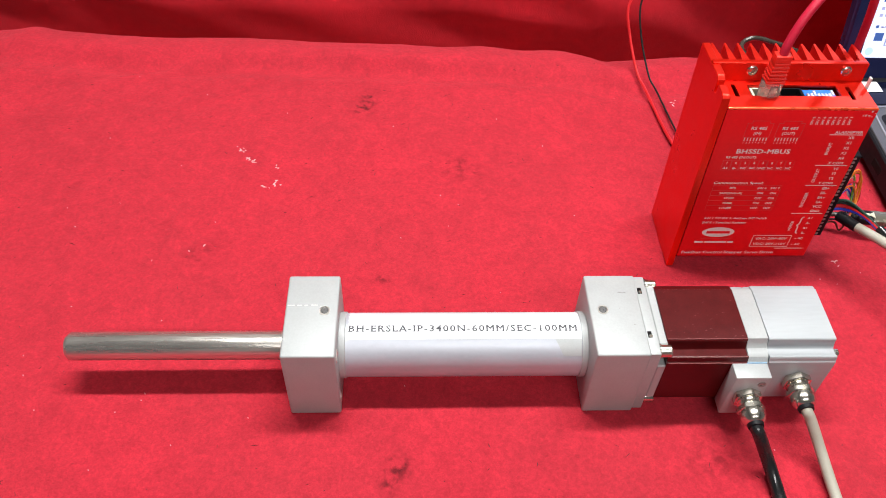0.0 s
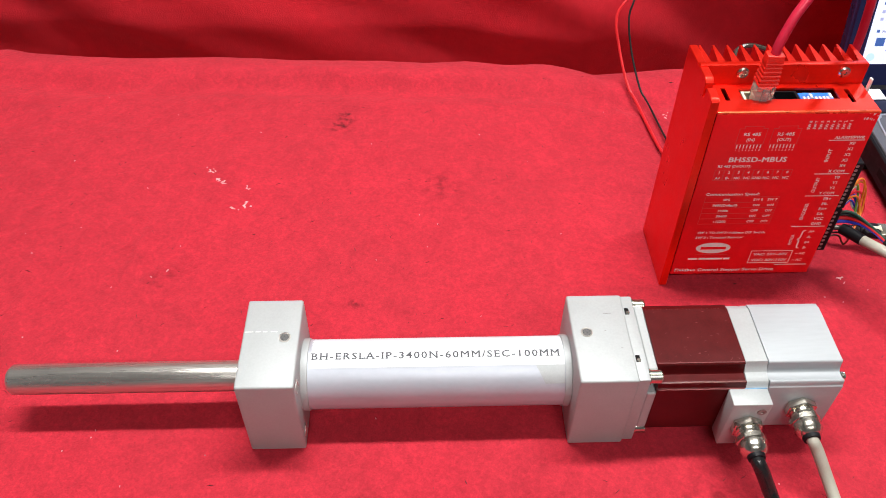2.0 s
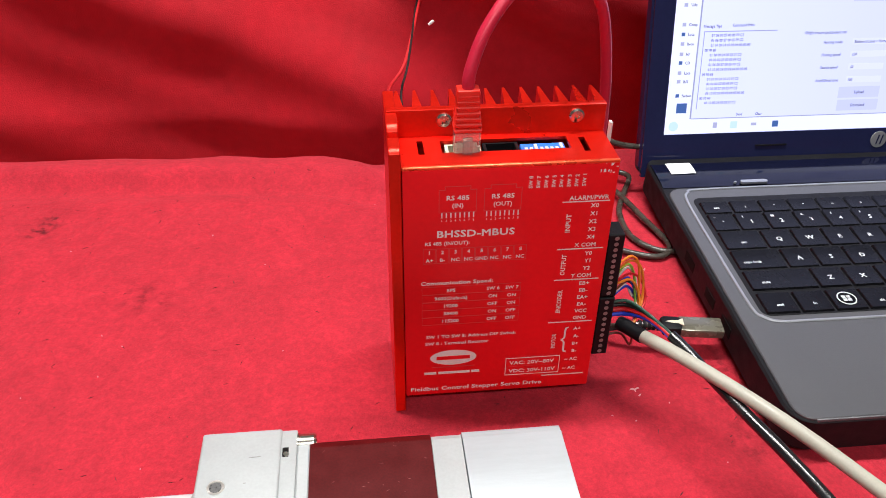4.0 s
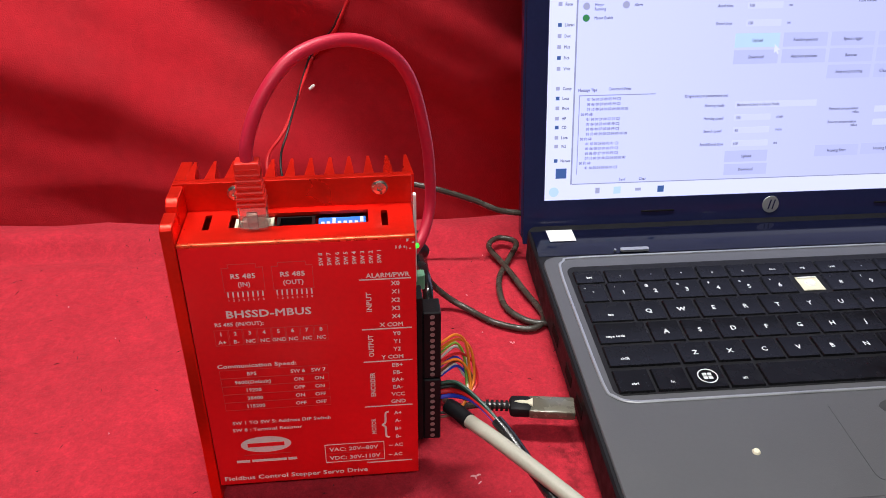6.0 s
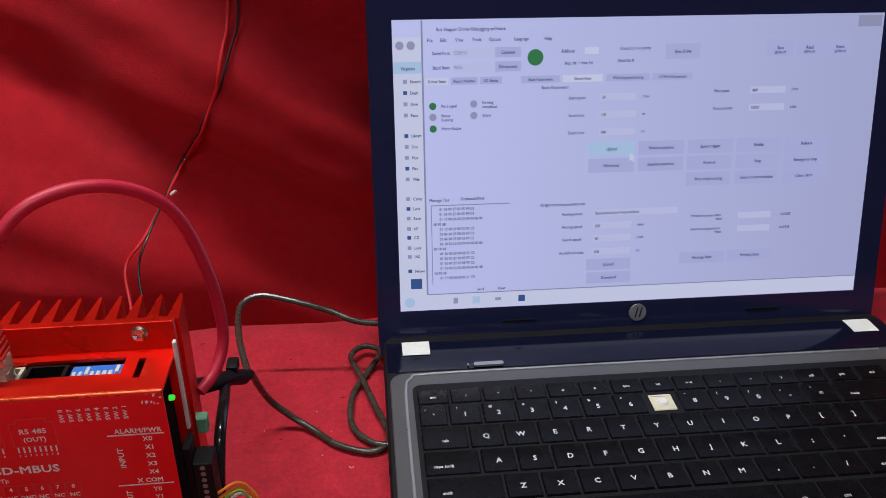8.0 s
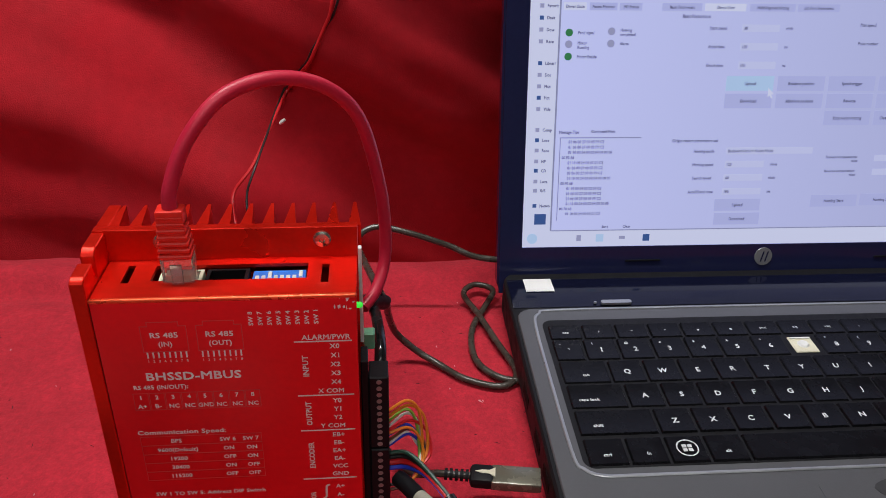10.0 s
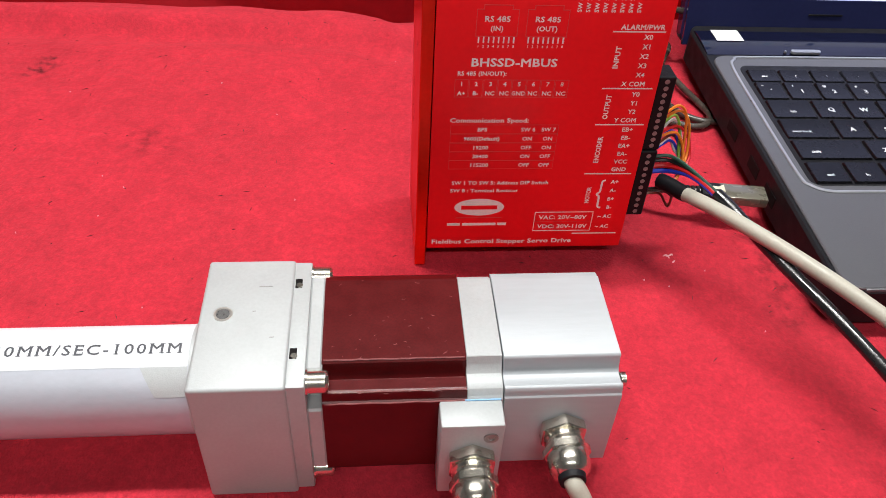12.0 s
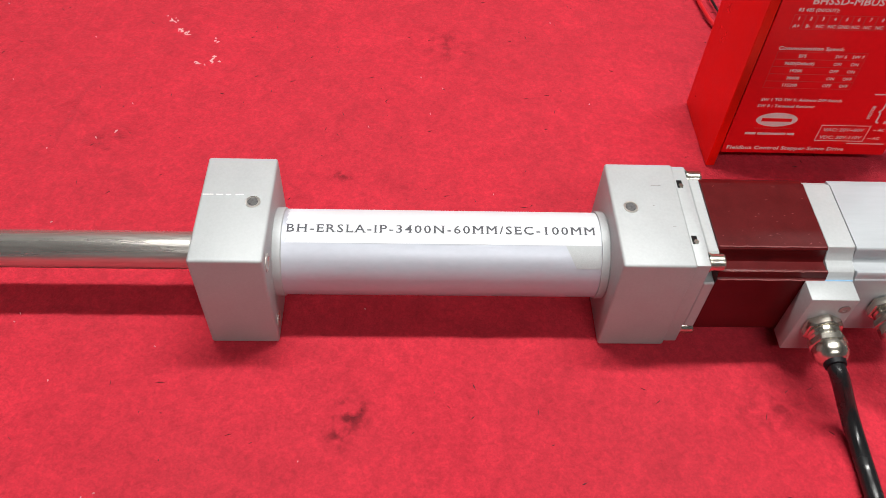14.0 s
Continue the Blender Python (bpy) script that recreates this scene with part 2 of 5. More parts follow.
def turned(profile, axis, c, n=32, bm=None, cap=True):
    """A body of revolution: profile rows (along, radius) about the axis through c."""
    own = bmesh.new()
    rings = []
    for along, rad in profile:
        ring = []
        for i in range(n):
            a = 2 * math.pi * i / n
            p, q = rad * math.cos(a), rad * math.sin(a)
            ring.append(own.verts.new({"x": (along, c[0] + p, c[1] + q), "y": (c[0] + p, along, c[1] + q), "z": (c[0] + p, c[1] + q, along)}[axis]))
        rings.append(ring)
    for r0, r1 in zip(rings, rings[1:]):
        for i in range(n):
            own.faces.new((r0[i], r0[(i + 1) % n], r1[(i + 1) % n], r1[i]))
    if cap and profile[0][1] > 0:
        own.faces.new(rings[0])
    if cap and profile[-1][1] > 0:
        own.faces.new(rings[-1][::-1])
    bmesh.ops.recalc_face_normals(own, faces=own.faces)
    if bm is None:
        return own
    return join(bm, own)


def ring_points(pts, steps=8):
    """A smooth line through points."""
    P = [Vector(p) for p in pts]
    P = [2 * P[0] - P[1]] + P + [2 * P[-1] - P[-2]]
    out = []
    for i in range(1, len(P) - 2):
        for k in range(steps):
            t = k / steps
            a, b, c, d = P[i - 1:i + 3]
            out.append(0.5 * ((2 * b) + (c - a) * t + (2 * a - 5 * b + 4 * c - d) * t * t + (3 * b - a - 3 * c + d) * t ** 3))
    return out + [P[-2]]


def hose(pts, rad, n=12, steps=8):
    """A round cable along a smooth line."""
    line = ring_points(pts, steps)
    own = bmesh.new()
    up, rings = Vector((0.13, 0.21, 0.97)), []
    for i, p in enumerate(line):
        way = (line[min(i + 1, len(line) - 1)] - line[max(i - 1, 0)]).normalized()
        side = way.cross(up).normalized()
        up = side.cross(way).normalized()
        rings.append([own.verts.new(p + rad * (math.cos(a) * side + math.sin(a) * up)) for a in (2 * math.pi * k / n for k in range(n))])
    for r0, r1 in zip(rings, rings[1:]):
        for i in range(n):
            own.faces.new((r0[i], r0[(i + 1) % n], r1[(i + 1) % n], r1[i]))
    own.faces.new(rings[0])
    own.faces.new(rings[-1][::-1])
    return own


def plate(x0, x1, y0, y1, z0, z1, holes):
    """A flat plate with rectangular holes (x0, x1, y0, y1) through it."""
    xs = sorted({x0, x1, *[v for h in holes for v in h[:2]]})
    ys = sorted({y0, y1, *[v for h in holes for v in h[2:]]})
    own = bmesh.new()
    vs = {}

    def v(x, y, z):
        if (x, y, z) not in vs:
            vs[x, y, z] = own.verts.new((x, y, z))
        return vs[x, y, z]

    def full(i, j):
        if not (0 <= i < len(xs) - 1 and 0 <= j < len(ys) - 1):
            return False
        mx, my = (xs[i] + xs[i + 1]) / 2, (ys[j] + ys[j + 1]) / 2
        return not any(h[0] < mx < h[1] and h[2] < my < h[3] for h in holes)
    for i in range(len(xs) - 1):
        for j in range(len(ys) - 1):
            if not full(i, j):
                continue
            a, b, c, d = xs[i], xs[i + 1], ys[j], ys[j + 1]
            own.faces.new((v(a, c, z1), v(b, c, z1), v(b, d, z1), v(a, d, z1)))
            own.faces.new((v(a, c, z0), v(a, d, z0), v(b, d, z0), v(b, c, z0)))
            if not full(i - 1, j):
                own.faces.new((v(a, c, z0), v(a, c, z1), v(a, d, z1), v(a, d, z0)))
            if not full(i + 1, j):
                own.faces.new((v(b, c, z0), v(b, d, z0), v(b, d, z1), v(b, c, z1)))
            if not full(i, j - 1):
                own.faces.new((v(a, c, z0), v(b, c, z0), v(b, c, z1), v(a, c, z1)))
            if not full(i, j + 1):
                own.faces.new((v(a, d, z0), v(a, d, z1), v(b, d, z1), v(b, d, z0)))
    return own


def glyph_set(o):
    """Each sign of the built-in font once, fattened by o: its outline and how far the next one stands from it."""
    cu = bpy.data.curves.new("glyph", "FONT")
    cu.size, cu.resolution_u = 1.0, 2
    ob = bpy.data.objects.new("glyph", cu)
    scene.collection.objects.link(ob)

    def outline(text):
        cu.body, cu.offset = text, 0.0 if len(text) > 1 else o
        bpy.context.view_layer.update()
        me = bpy.data.meshes.new_from_object(ob.evaluated_get(bpy.context.evaluated_depsgraph_get()))
        vs, fs = [tuple(v.co) for v in me.vertices], [tuple(p.vertices) for p in me.polygons]
        bpy.data.meshes.remove(me)
        return vs, fs

    def width(text):
        return max(v[0] for v in outline(text)[0])
    got, bare = {}, width("HH")
    for c in "ABCDEFGHIJKLMNOPQRSTUVWXYZabcdefghijklmnopqrstuvwxyz0123456789 -+/():~*?<>!@#$%^&_=,.;'[]`\\":
        got[c] = (*(outline(c) if c != " " else ([], [])), width("H" + c + "H") - bare + o)
    m = [(0.07 - o, -o), (0.17 + o, -o), (0.17 + o, 0.50 - o), (0.39, 0.25 - o), (0.61 - o, 0.50 - o), (0.61 - o, -o), (0.71 + o, -o), (0.71 + o, 0.68 + o),
         (0.615 - o * 0.5, 0.68 + o), (0.39, 0.41 + o), (0.165 + o * 0.5, 0.68 + o), (0.07 - o, 0.68 + o)]
    got["M"] = (m, [(0, 1, 2, 11), (2, 10, 11), (2, 3, 9, 10), (3, 4, 8, 9), (4, 7, 8), (4, 5, 6, 7)], got["M"][2])
    bpy.data.objects.remove(ob)
    bpy.data.curves.remove(cu)
    return got


GLYPHS, BOLD = glyph_set(0.010), glyph_set(0.026)


def letters(text, size, bold=0.0, squeeze=1.0, space=0.0):
    """The outlines of a text as a bmesh in the XY plane, centred; size is the height of a capital."""
    own = bmesh.new()
    k, pen = size / 0.7, 0.0
    for c in text:
        vs, fs, step = (BOLD if bold > 0.015 else GLYPHS)[c]
        at = [own.verts.new((k * squeeze * (pen + v[0]), k * (v[1] - 0.35), 0)) for v in vs]
        for f in fs:
            own.faces.new([at[i] for i in f])
        pen += step + space
    if own.verts:
        mid = (min(v.co.x for v in own.verts) + max(v.co.x for v in own.verts)) / 2
        for v in own.verts:
            v.co.x -= mid
    return own


def serifs(text, size, reach=0.060, thick=0.045, space=0.0):
    """Small cross strokes at the ends of the stems, on the same pen line as letters()."""
    own = bmesh.new()
    k, pen, lo, hi = size / 0.7, 0.0, 1e9, -1e9
    for c in text:
        vs, fs, step = GLYPHS[c]
        if vs:
            lo, hi = min(lo, pen + min(v[0] for v in vs)), max(hi, pen + max(v[0] for v in vs))
        ends = []
        for base in (0.0, 0.69):
            xs = sorted(v[0] for v in vs if abs(v[1] - base) < 0.045)
            runs = []
            for x in xs:
                if runs and x - runs[-1][1] < 0.13:
                    runs[-1][1] = x
                else:
                    runs.append([x, x])
            for a, b in runs:
                if c in "BDEPRL" and a == runs[0][0]:
                    ends.append((a - reach, a + 0.05, base))
                elif b - a < 0.16 and not (c == "A" and base) and c in "HIMNAPRL14":
                    ends.append((a - reach, b + reach, base))
        if c in "EL":
            right = max(v[0] for v in vs)
            ends.append((right - 0.03, right + 0.015, 0.10))
            if c == "E":
                ends.append((right - 0.05, right - 0.005, 0.60))
        for a, b, z in ends:
            half = 0.09 if z in (0.10, 0.60) else thick / 2
            z0 = z + (thick / 2 if z == 0.0 else -thick / 2 if z == 0.69 else 0)
            q = [own.verts.new((k * (pen + x), k * (y - 0.35), 0)) for x, y in ((a, z0 - half), (b, z0 - half), (b, z0 + half), (a, z0 + half))]
            own.faces.new(q)
        pen += step + space
    for v in own.verts:
        v.co.x -= k * (lo + hi) / 2
    return own, k * (hi - lo)


def moved(bm, fn):
    for v in bm.verts:
        v.co = fn(*v.co)
    return bm


def fit_width(bm, width):
    xs = [v.co.x for v in bm.verts]
    k = width / max(1e-6, max(xs) - min(xs))
    for v in bm.verts:
        v.co.x *= k
    return bm


# ---- the room: unseen, walls and ceiling kept dark against fill and reflections ----
def room():
    x0, x1, y0, y1, z0, z1 = -2.2, 2.6, -2.4, 2.7, -0.75, 1.75
    t = 0.12
    solid("floor", box(x0, x1, y0, y1, z0 - t, z0), M_FLOOR, "plain grey floor", "floor", kind="structure")
    solid("ceiling", box(x0, x1, y0, y1, z1, z1 + t), M_CEIL, "unseen dark ceiling, toned down against reflections", "ceiling", kind="structure")
    solid("wall_south", box(x0, x1, y0 - t, y0, z0, z1), M_WALL, "unseen plain grey wall", "wall", kind="structure")
    solid("wall_north", box(x0, x1, y1, y1 + t, z0, z1), M_WALL, "unseen plain grey wall", "wall", kind="structure")
    solid("wall_west", box(x0 - t, x0, y0, y1, z0, z1), M_WALL, "unseen plain grey wall", "wall", kind="structure")
    solid("wall_east", box(x1, x1 + t, y0, y1, z0, z1), M_WALL, "unseen plain grey wall", "wall", kind="structure")
    for x, y, z, long, wide, _ in LAMPS:
        th = thing("unseen_batten", "unseen white ceiling batten lamp, switched on, put in for its light", "lamp", pose(x, y, z1), group="ceiling lamps")
        part("housing", box(-long / 2 - 0.03, long / 2 + 0.03, -wide / 2 - 0.01, wide / 2 + 0.01, -0.06, 0, 0.006), M_WHITE, th)
        part("tube", turned([(-long / 2, 0), (-long / 2, 0.014), (long / 2, 0.014), (long / 2, 0)], "x", (0, -0.080), 16), M_TUBEGLOW, th)


def edge_y(x):
    return float(np.interp(x, [-0.7, -0.42, -0.27, -0.05, 0.04, 0.08, 0.12, 0.16, 0.24, 0.31, 0.5, 1.1],
                           [0.695, 0.693, 0.684, 0.675, 0.668, 0.655, 0.653, 0.638, 0.644, 0.643, 0.645, 0.65]))


def sheet(name, fn, us, vs, mat, label, category):
    """A cloth from fn(u, v) over a grid."""
    verts = [fn(u, v) for v in vs for u in us]
    n = len(us)
    faces = [(j * n + i, j * n + i + 1, (j + 1) * n + i + 1, (j + 1) * n + i) for j in range(len(vs) - 1) for i in range(n - 1)]
    me = bpy.data.meshes.new(name)
    me.from_pydata(verts, [], faces)
    me.polygons.foreach_set("use_smooth", [True] * len(faces))
    me.materials.append(mat)
    return tagged(new(name, me), label, category)


CREASES = [((-0.206, 0.455), (-0.214, 0.395), 0.0026, 0.0035), ((0.150, 0.640), (0.172, 0.585), 0.0030, 0.005), ((0.172, 0.585), (0.168, 0.545), 0.0015, 0.005), ((-0.33, 0.60), (-0.20, 0.655), 0.0020, 0.007),
           ((-0.36, 0.56), (-0.30, 0.50), 0.0015, 0.006), ((0.02, 0.64), (0.10, 0.625), 0.0018, 0.008), ((-0.12, 0.655), (0.0, 0.640), 0.0022, 0.007), ((-0.29, 0.44), (-0.27, 0.33), 0.0012, 0.005),
           ((0.185, 0.215), (0.215, 0.165), 0.0018, 0.006), ((0.225, 0.245), (0.262, 0.180), 0.0014, 0.006), ((-0.02, 0.52), (0.05, 0.44), 0.0008, 0.008)]


def crease(u, v):
    h = 0.0
    for (x0, y0), (x1, y1), high, wide in CREASES:
        dx, dy = x1 - x0, y1 - y0
        t = min(1, max(0, ((u - x0) * dx + (v - y0) * dy) / (dx * dx + dy * dy)))
        d2 = (u - x0 - t * dx) ** 2 + (v - y0 - t * dy) ** 2
        if d2 < 9 * wide * wide:
            h += 1.7 * high * math.exp(-d2 / (wide * wide)) * math.sin(math.pi * (0.15 + 0.7 * t))
    return h


def tablecloth(u, v):
    """The cloth lies on the table, rolls over its left and back edges and hangs down behind them."""
    left, back = -0.417, edge_y(u) - (0.012 if u < 0 else 0.012 * max(0, 1 - u / 0.1)) + 0.006 * noise.noise((u * 9, 3.1, 0))
    out = max(0.0, left - u, v - back)
    hump = 0.0045 * math.exp(-((v - back + 0.010) / 0.013) ** 2) + 0.003 * math.exp(-((u - left - 0.012) / 0.014) ** 2)
    hump -= 0.0075 * math.exp(-((v - back + 0.036) / 0.012) ** 2) * (0.6 + 0.6 * noise.noise((u * 6, 1.3, 5)))
    calm = min(1, max(0, (v - 0.42) / 0.1)) if u < 0.15 else 0.2
    ripple = 0.0030 * calm * noise.noise((u * 8, v * 12, 0.4)) + 0.0009 * (0.3 + 0.7 * calm) * noise.noise((u * 26, v * 30, 2)) + 0.0004 * noise.noise((u * 60, v * 60, 5))
    drop = -14 * out * out if out < 0.03 else -0.0126 - 1.6 * (out - 0.03)
    return (u, v, min(0.0075, hump + ripple + crease(u, v)) - 0.0006 + drop)


def drape(u, v):
    """The backdrop: hangs behind the table in slack slanting folds. v is the height."""
    side = min(1, max(0, (u - 0.12) / 0.17))
    side = side * side * (3 - 2 * side)
    base = edge_y(u) + 0.060 + (0.30 - 0.30 * side) * max(0, v) + 0.03 * side - 0.06 * min(0, v)
    s = v + 0.38 * u + 0.05 * noise.noise((u * 2.2, v * 2.6, 1.7))
    slack = 0.6 + 0.4 * math.sin(2.2 * u + 0.7)
    fold = 0.018 * slack * math.sin(2 * math.pi * s / 0.17 + 5.0) + 0.004 * math.sin(2 * math.pi * s / 0.066 + 2 * noise.noise((u * 3, v * 3, 4)))
    fold += 0.016 * noise.noise((u * 4, v * 7, 7)) + 0.003 * noise.noise((u * 14, v * 22, 9))
    return (u, base - fold * min(1, 0.35 + max(0, v) * 5), v)


room()
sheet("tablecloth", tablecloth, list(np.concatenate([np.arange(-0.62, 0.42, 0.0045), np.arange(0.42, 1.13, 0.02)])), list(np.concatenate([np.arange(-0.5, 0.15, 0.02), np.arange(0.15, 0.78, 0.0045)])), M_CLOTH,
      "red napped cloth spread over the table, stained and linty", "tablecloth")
sheet("backdrop_cloth", drape, list(np.arange(-1.1, 1.5, 0.010)), list(np.concatenate([np.arange(-0.75, -0.1, 0.05), np.arange(-0.1, 0.36, 0.006)])), M_DRAPE,
      "red cloth backdrop hanging in slanting folds behind the table", "curtain")
table = thing("table", "wooden table hidden under the red cloth", "table", pose(0, 0, -0.75))
part("tabletop", box(-0.41, 1.1, -0.48, 0.62, 0.715, 0.744, 0.003), M_WOOD, table)
for lx in (-0.35, 1.04):
    for ly in (-0.42, 0.56):
        part("leg", box(lx - 0.025, lx + 0.025, ly - 0.025, ly + 0.025, 0, 0.715, 0.002), M_WOOD, table)


# ---- the linear actuator ----
YC, ZC = 0.2918, 0.0317          # its axis


def actuator():
    act = thing("linear_actuator", "silver electric rod actuator with maroon motor lying on red cloth", "actuator", pose(0, YC, 0))

    def block(x0, x1):
        b = box(x0, x1, -0.031, 0.031, 0.0, 0.0634, 0.0013, 3)
        return b
    front = part("front_block", block(-0.1062, -0.0740), M_ALU, act, "bead-blasted aluminium block")
    rear = part("rear_block", block(0.0808, 0.1134), M_ALU, act, "bead-blasted aluminium block")
    hole_mat = material("threaded_hole", (0.15, 0.15, 0.15), 0.35, 0.5, 0.5, 900)
    for host, x in ((front, -0.0822), (rear, 0.0892)):
        ring = turned([(0.0632, 0.0035), (0.0637, 0.0034), (0.0637, 0.0026), (0.0635, 0.0024)], "z", (x, 0.003), 20)
        part("threaded_hole", ring, M_STEEL, host, "threaded hole with a bright rim")
        part("hole", turned([(0.0630, 0.0027), (0.06355, 0.0027), (0.06355, 0.0)], "z", (x - 0.0004, 0.003), 16), hole_mat, host)
    for z in (0.010, 0.054):
        part("screw_head", turned([(-0.0741, 0.0042), (-0.0736, 0.0042), (-0.0735, 0.0030), (-0.0739, 0.0026), (-0.0739, 0)], "x", (-0.024, z), 16), M_STEEL, front)
    # joint line scribed over the front block, with gaps
    for a, b in ((-0.1052, -0.1004), (-0.0992, -0.0962), (-0.0948, -0.0925), (-0.0905, -0.0868)):
        part("scribed_line", box(a, b, 0.0070, 0.0075, 0.06335, 0.06352), M_WHITE, front)
    # little dents in the rear block's top
    for x, y, w in ((0.1030, 0.0165, 0.0026), (0.1072, -0.0085, 0.0008), (0.1000, 0.0040, 0.0006)):
        part("dent", prism([(x - w, y - 0.0002), (x + w, y + 0.0001), (x + w * 0.9, y + 0.0004), (x - w * 0.8, y + 0.0003)], "z", 0.0632, 0.06350), M_DULL, rear)
    # tube with its collars
    part("tube", turned([(-0.0745, 0.0204), (0.0808, 0.0204)], "x", (0, ZC), 64), M_TUBE, act, "smooth grey aluminium tube")
    for x in (-0.0740, 0.0768):
        part("collar", turned([(x, 0.0211), (x + 0.0036, 0.0211), (x + 0.004, 0.0207), (x + 0.004, 0.0200)], "x", (0, ZC), 48), M_ALU, act)
    # rod
    part("rod", turned([(-0.2455, 0), (-0.2455, 0.0072), (-0.2435, 0.0088), (-0.2430, 0.0090), (-0.1055, 0.0091)], "x", (0, ZC), 40), M_STEEL, act, "polished steel piston rod")
    part("rod_seal", turned([(-0.1085, 0.0094), (-0.1085, 0.0125), (-0.1058, 0.0130)], "x", (0, ZC), 40), M_BLACK, act)

    # paper label wrapped on the tube; a is the angle from the top towards the front
    def wrap(rad):
        return lambda x, y, z: (x, -(rad + z) * math.sin(y), ZC + (rad + z) * math.cos(y))
    lab = bmesh.new()
    n = 14
    a0, a1 = -0.72, 0.47
    rows = [[lab.verts.new((x, a0 + (a1 - a0) * i / n, 0)) for x in np.linspace(-0.0685 + 0.0008 * (i % 2), 0.0765, 8)] for i in range(n + 1)]
    for r0, r1 in zip(rows, rows[1:]):
        for i in range(7):
            lab.faces.new((r0[i], r0[i + 1], r1[i + 1], r1[i]))
    paper = part("paper_label", moved(lab, wrap(0.02055)), M_PAPER, act, "white paper label with black printing")
    words = "BH-ERSLA-IP-3400N-60MM/SEC-100MM"
    feet, wide = serifs(words, 0.0043, space=0.10)
    stretch = 0.1415 / wide
    for bm, lift in ((letters(words, 0.0043, space=0.10), 0.02075), (feet, 0.02077)):
        part("printed_text", moved(bm, lambda x, y, z: wrap(lift)(x * stretch + 0.0030, -y / 0.0207 + 0.115, 0)), M_INK, paper)
    tape = bmesh.new()
    rows = [[tape.verts.new((x, a, 0)) for x in (0.060 + 0.010 * (a - 0.47), 0.0765)] for a in np.linspace(0.47, 1.0, 8)]
    for r0, r1 in zip(rows, rows[1:]):
        tape.faces.new((r0[0], r0[1], r1[1], r1[0]))
    part("tape", moved(tape, wrap(0.02053)), M_ALU, act, "clear tape tail on the tube")

    # adapter plate: square at the block, cut away at its corners round the screw heads
    part("adapter_plate", box(0.1130, 0.1196, -0.0302, 0.0302, 0.0022, 0.0628, 0.0008), M_ALU, act)
    cross = [(-0.0300, 0.0150), (-0.0225, 0.0150), (-0.0225, 0.0022), (0.0225, 0.0022), (0.0225, 0.0150), (0.0300, 0.0150), (0.0300, 0.0500), (0.0225, 0.0500), (0.0225, 0.0626), (-0.0225, 0.0626), (-0.0225, 0.0500), (-0.0300, 0.0500)]
    part("plate_step", prism(cross, "x", 0.1194, 0.1250, 0.0008), M_ALU, act)
    for y in (-0.0250, 0.0256):
        for z in (0.0085, 0.0590):
            s = turned([(0.1196, 0.0040), (0.1262, 0.0040), (0.1270, 0.0034), (0.1270, 0.0021), (0.1250, 0.0019), (0.1250, 0)], "x", (y, z), 18)
            part("socket_screw", s, M_CHROME, act, "bright socket head screw")
            part("washer", turned([(0.1196, 0.0046), (0.1202, 0.0046), (0.1202, 0.0030)], "x", (y, z), 18), M_CHROME, act)
    for y in (-0.0155, 0.0185):
        part("plate_slot", box(0.1136, 0.1164, y - 0.0026, y + 0.0026, 0.0620, 0.06295, 0.0003, 1), M_DARK, act)
        part("set_screw", turned([(0.0625, 0.0012), (0.0633, 0.0012), (0.0633, 0)], "z", (0.1153, y - 0.0012), 10), M_CHROME, act)

    # square motor body with round-hollowed corners
    def section(h, flat, soft=False):
        """Square of half-width h: each corner has a lip, a slant, a ridge and a hollow."""
        one = [(h, flat), (h - 0.0007, flat + 0.0006), (h - 0.0010, flat + 0.0024), (h - 0.0015, flat + 0.0039), (h - 0.0026, flat + 0.0041), (h - 0.0032, flat + 0.0030),
               (h - 0.0080, flat + 0.0030), (flat + 0.0014, flat + 0.0050), (flat + 0.0006, h - 0.0022), (flat + 0.0008, h - 0.0009), (flat, h)]
        if soft:
            one = [(h, flat), (h - 0.0012, flat + 0.0010), (h - 0.0024, flat + 0.0034), (h - 0.0046, flat + 0.0042), (h - 0.0078, flat + 0.0048), (flat + 0.0012, h - 0.0030), (flat, h)]
        pts = []
        for k in range(4):
            c, s = math.cos(k * math.pi / 2), math.sin(k * math.pi / 2)
            pts += [(-(c * y - s * z), s * y + c * z + ZC + 0.0018) for y, z in one]
        return pts
    motor = part("motor_body", prism(section(0.0297, 0.0192), "x", 0.1248, 0.1742), M_MAROON, act, "dark maroon painted motor body")
    top = ZC + 0.0018
    for y, z in ((-0.0192, 0.0297), (-0.0297, 0.0192), (-0.0278, 0.0231)):
        rnd = random.Random(int(z * 1e5))
        edge = hose([(0.1254 + k * 0.00242, y + rnd.uniform(-0.0001, 0.0001), z + top + rnd.uniform(-0.0002, 0.00002)) for k in range(21)], 0.00030, 6, 3)
        part("worn_edge", edge, M_WORN, motor, "scuffed paler edge")
    rnd = random.Random(8)
    scuffs = bmesh.new()
    for k in range(46):
        on_top = k < 30
        x = 0.1275 + 0.045 * rnd.random()
        y = rnd.uniform(-0.0185, 0.019) if on_top and k % 3 else rnd.uniform(-0.0185, -0.010) if on_top else -0.0278 + rnd.uniform(-0.0012, 0.0010)
        z = top + 0.0297 if on_top else top + 0.0231 - abs(y + 0.0278) * 0.4
        w, d, lean = rnd.uniform(0.0002, 0.0011), rnd.uniform(0.0001, 0.0002), rnd.uniform(-0.5, 0.9)
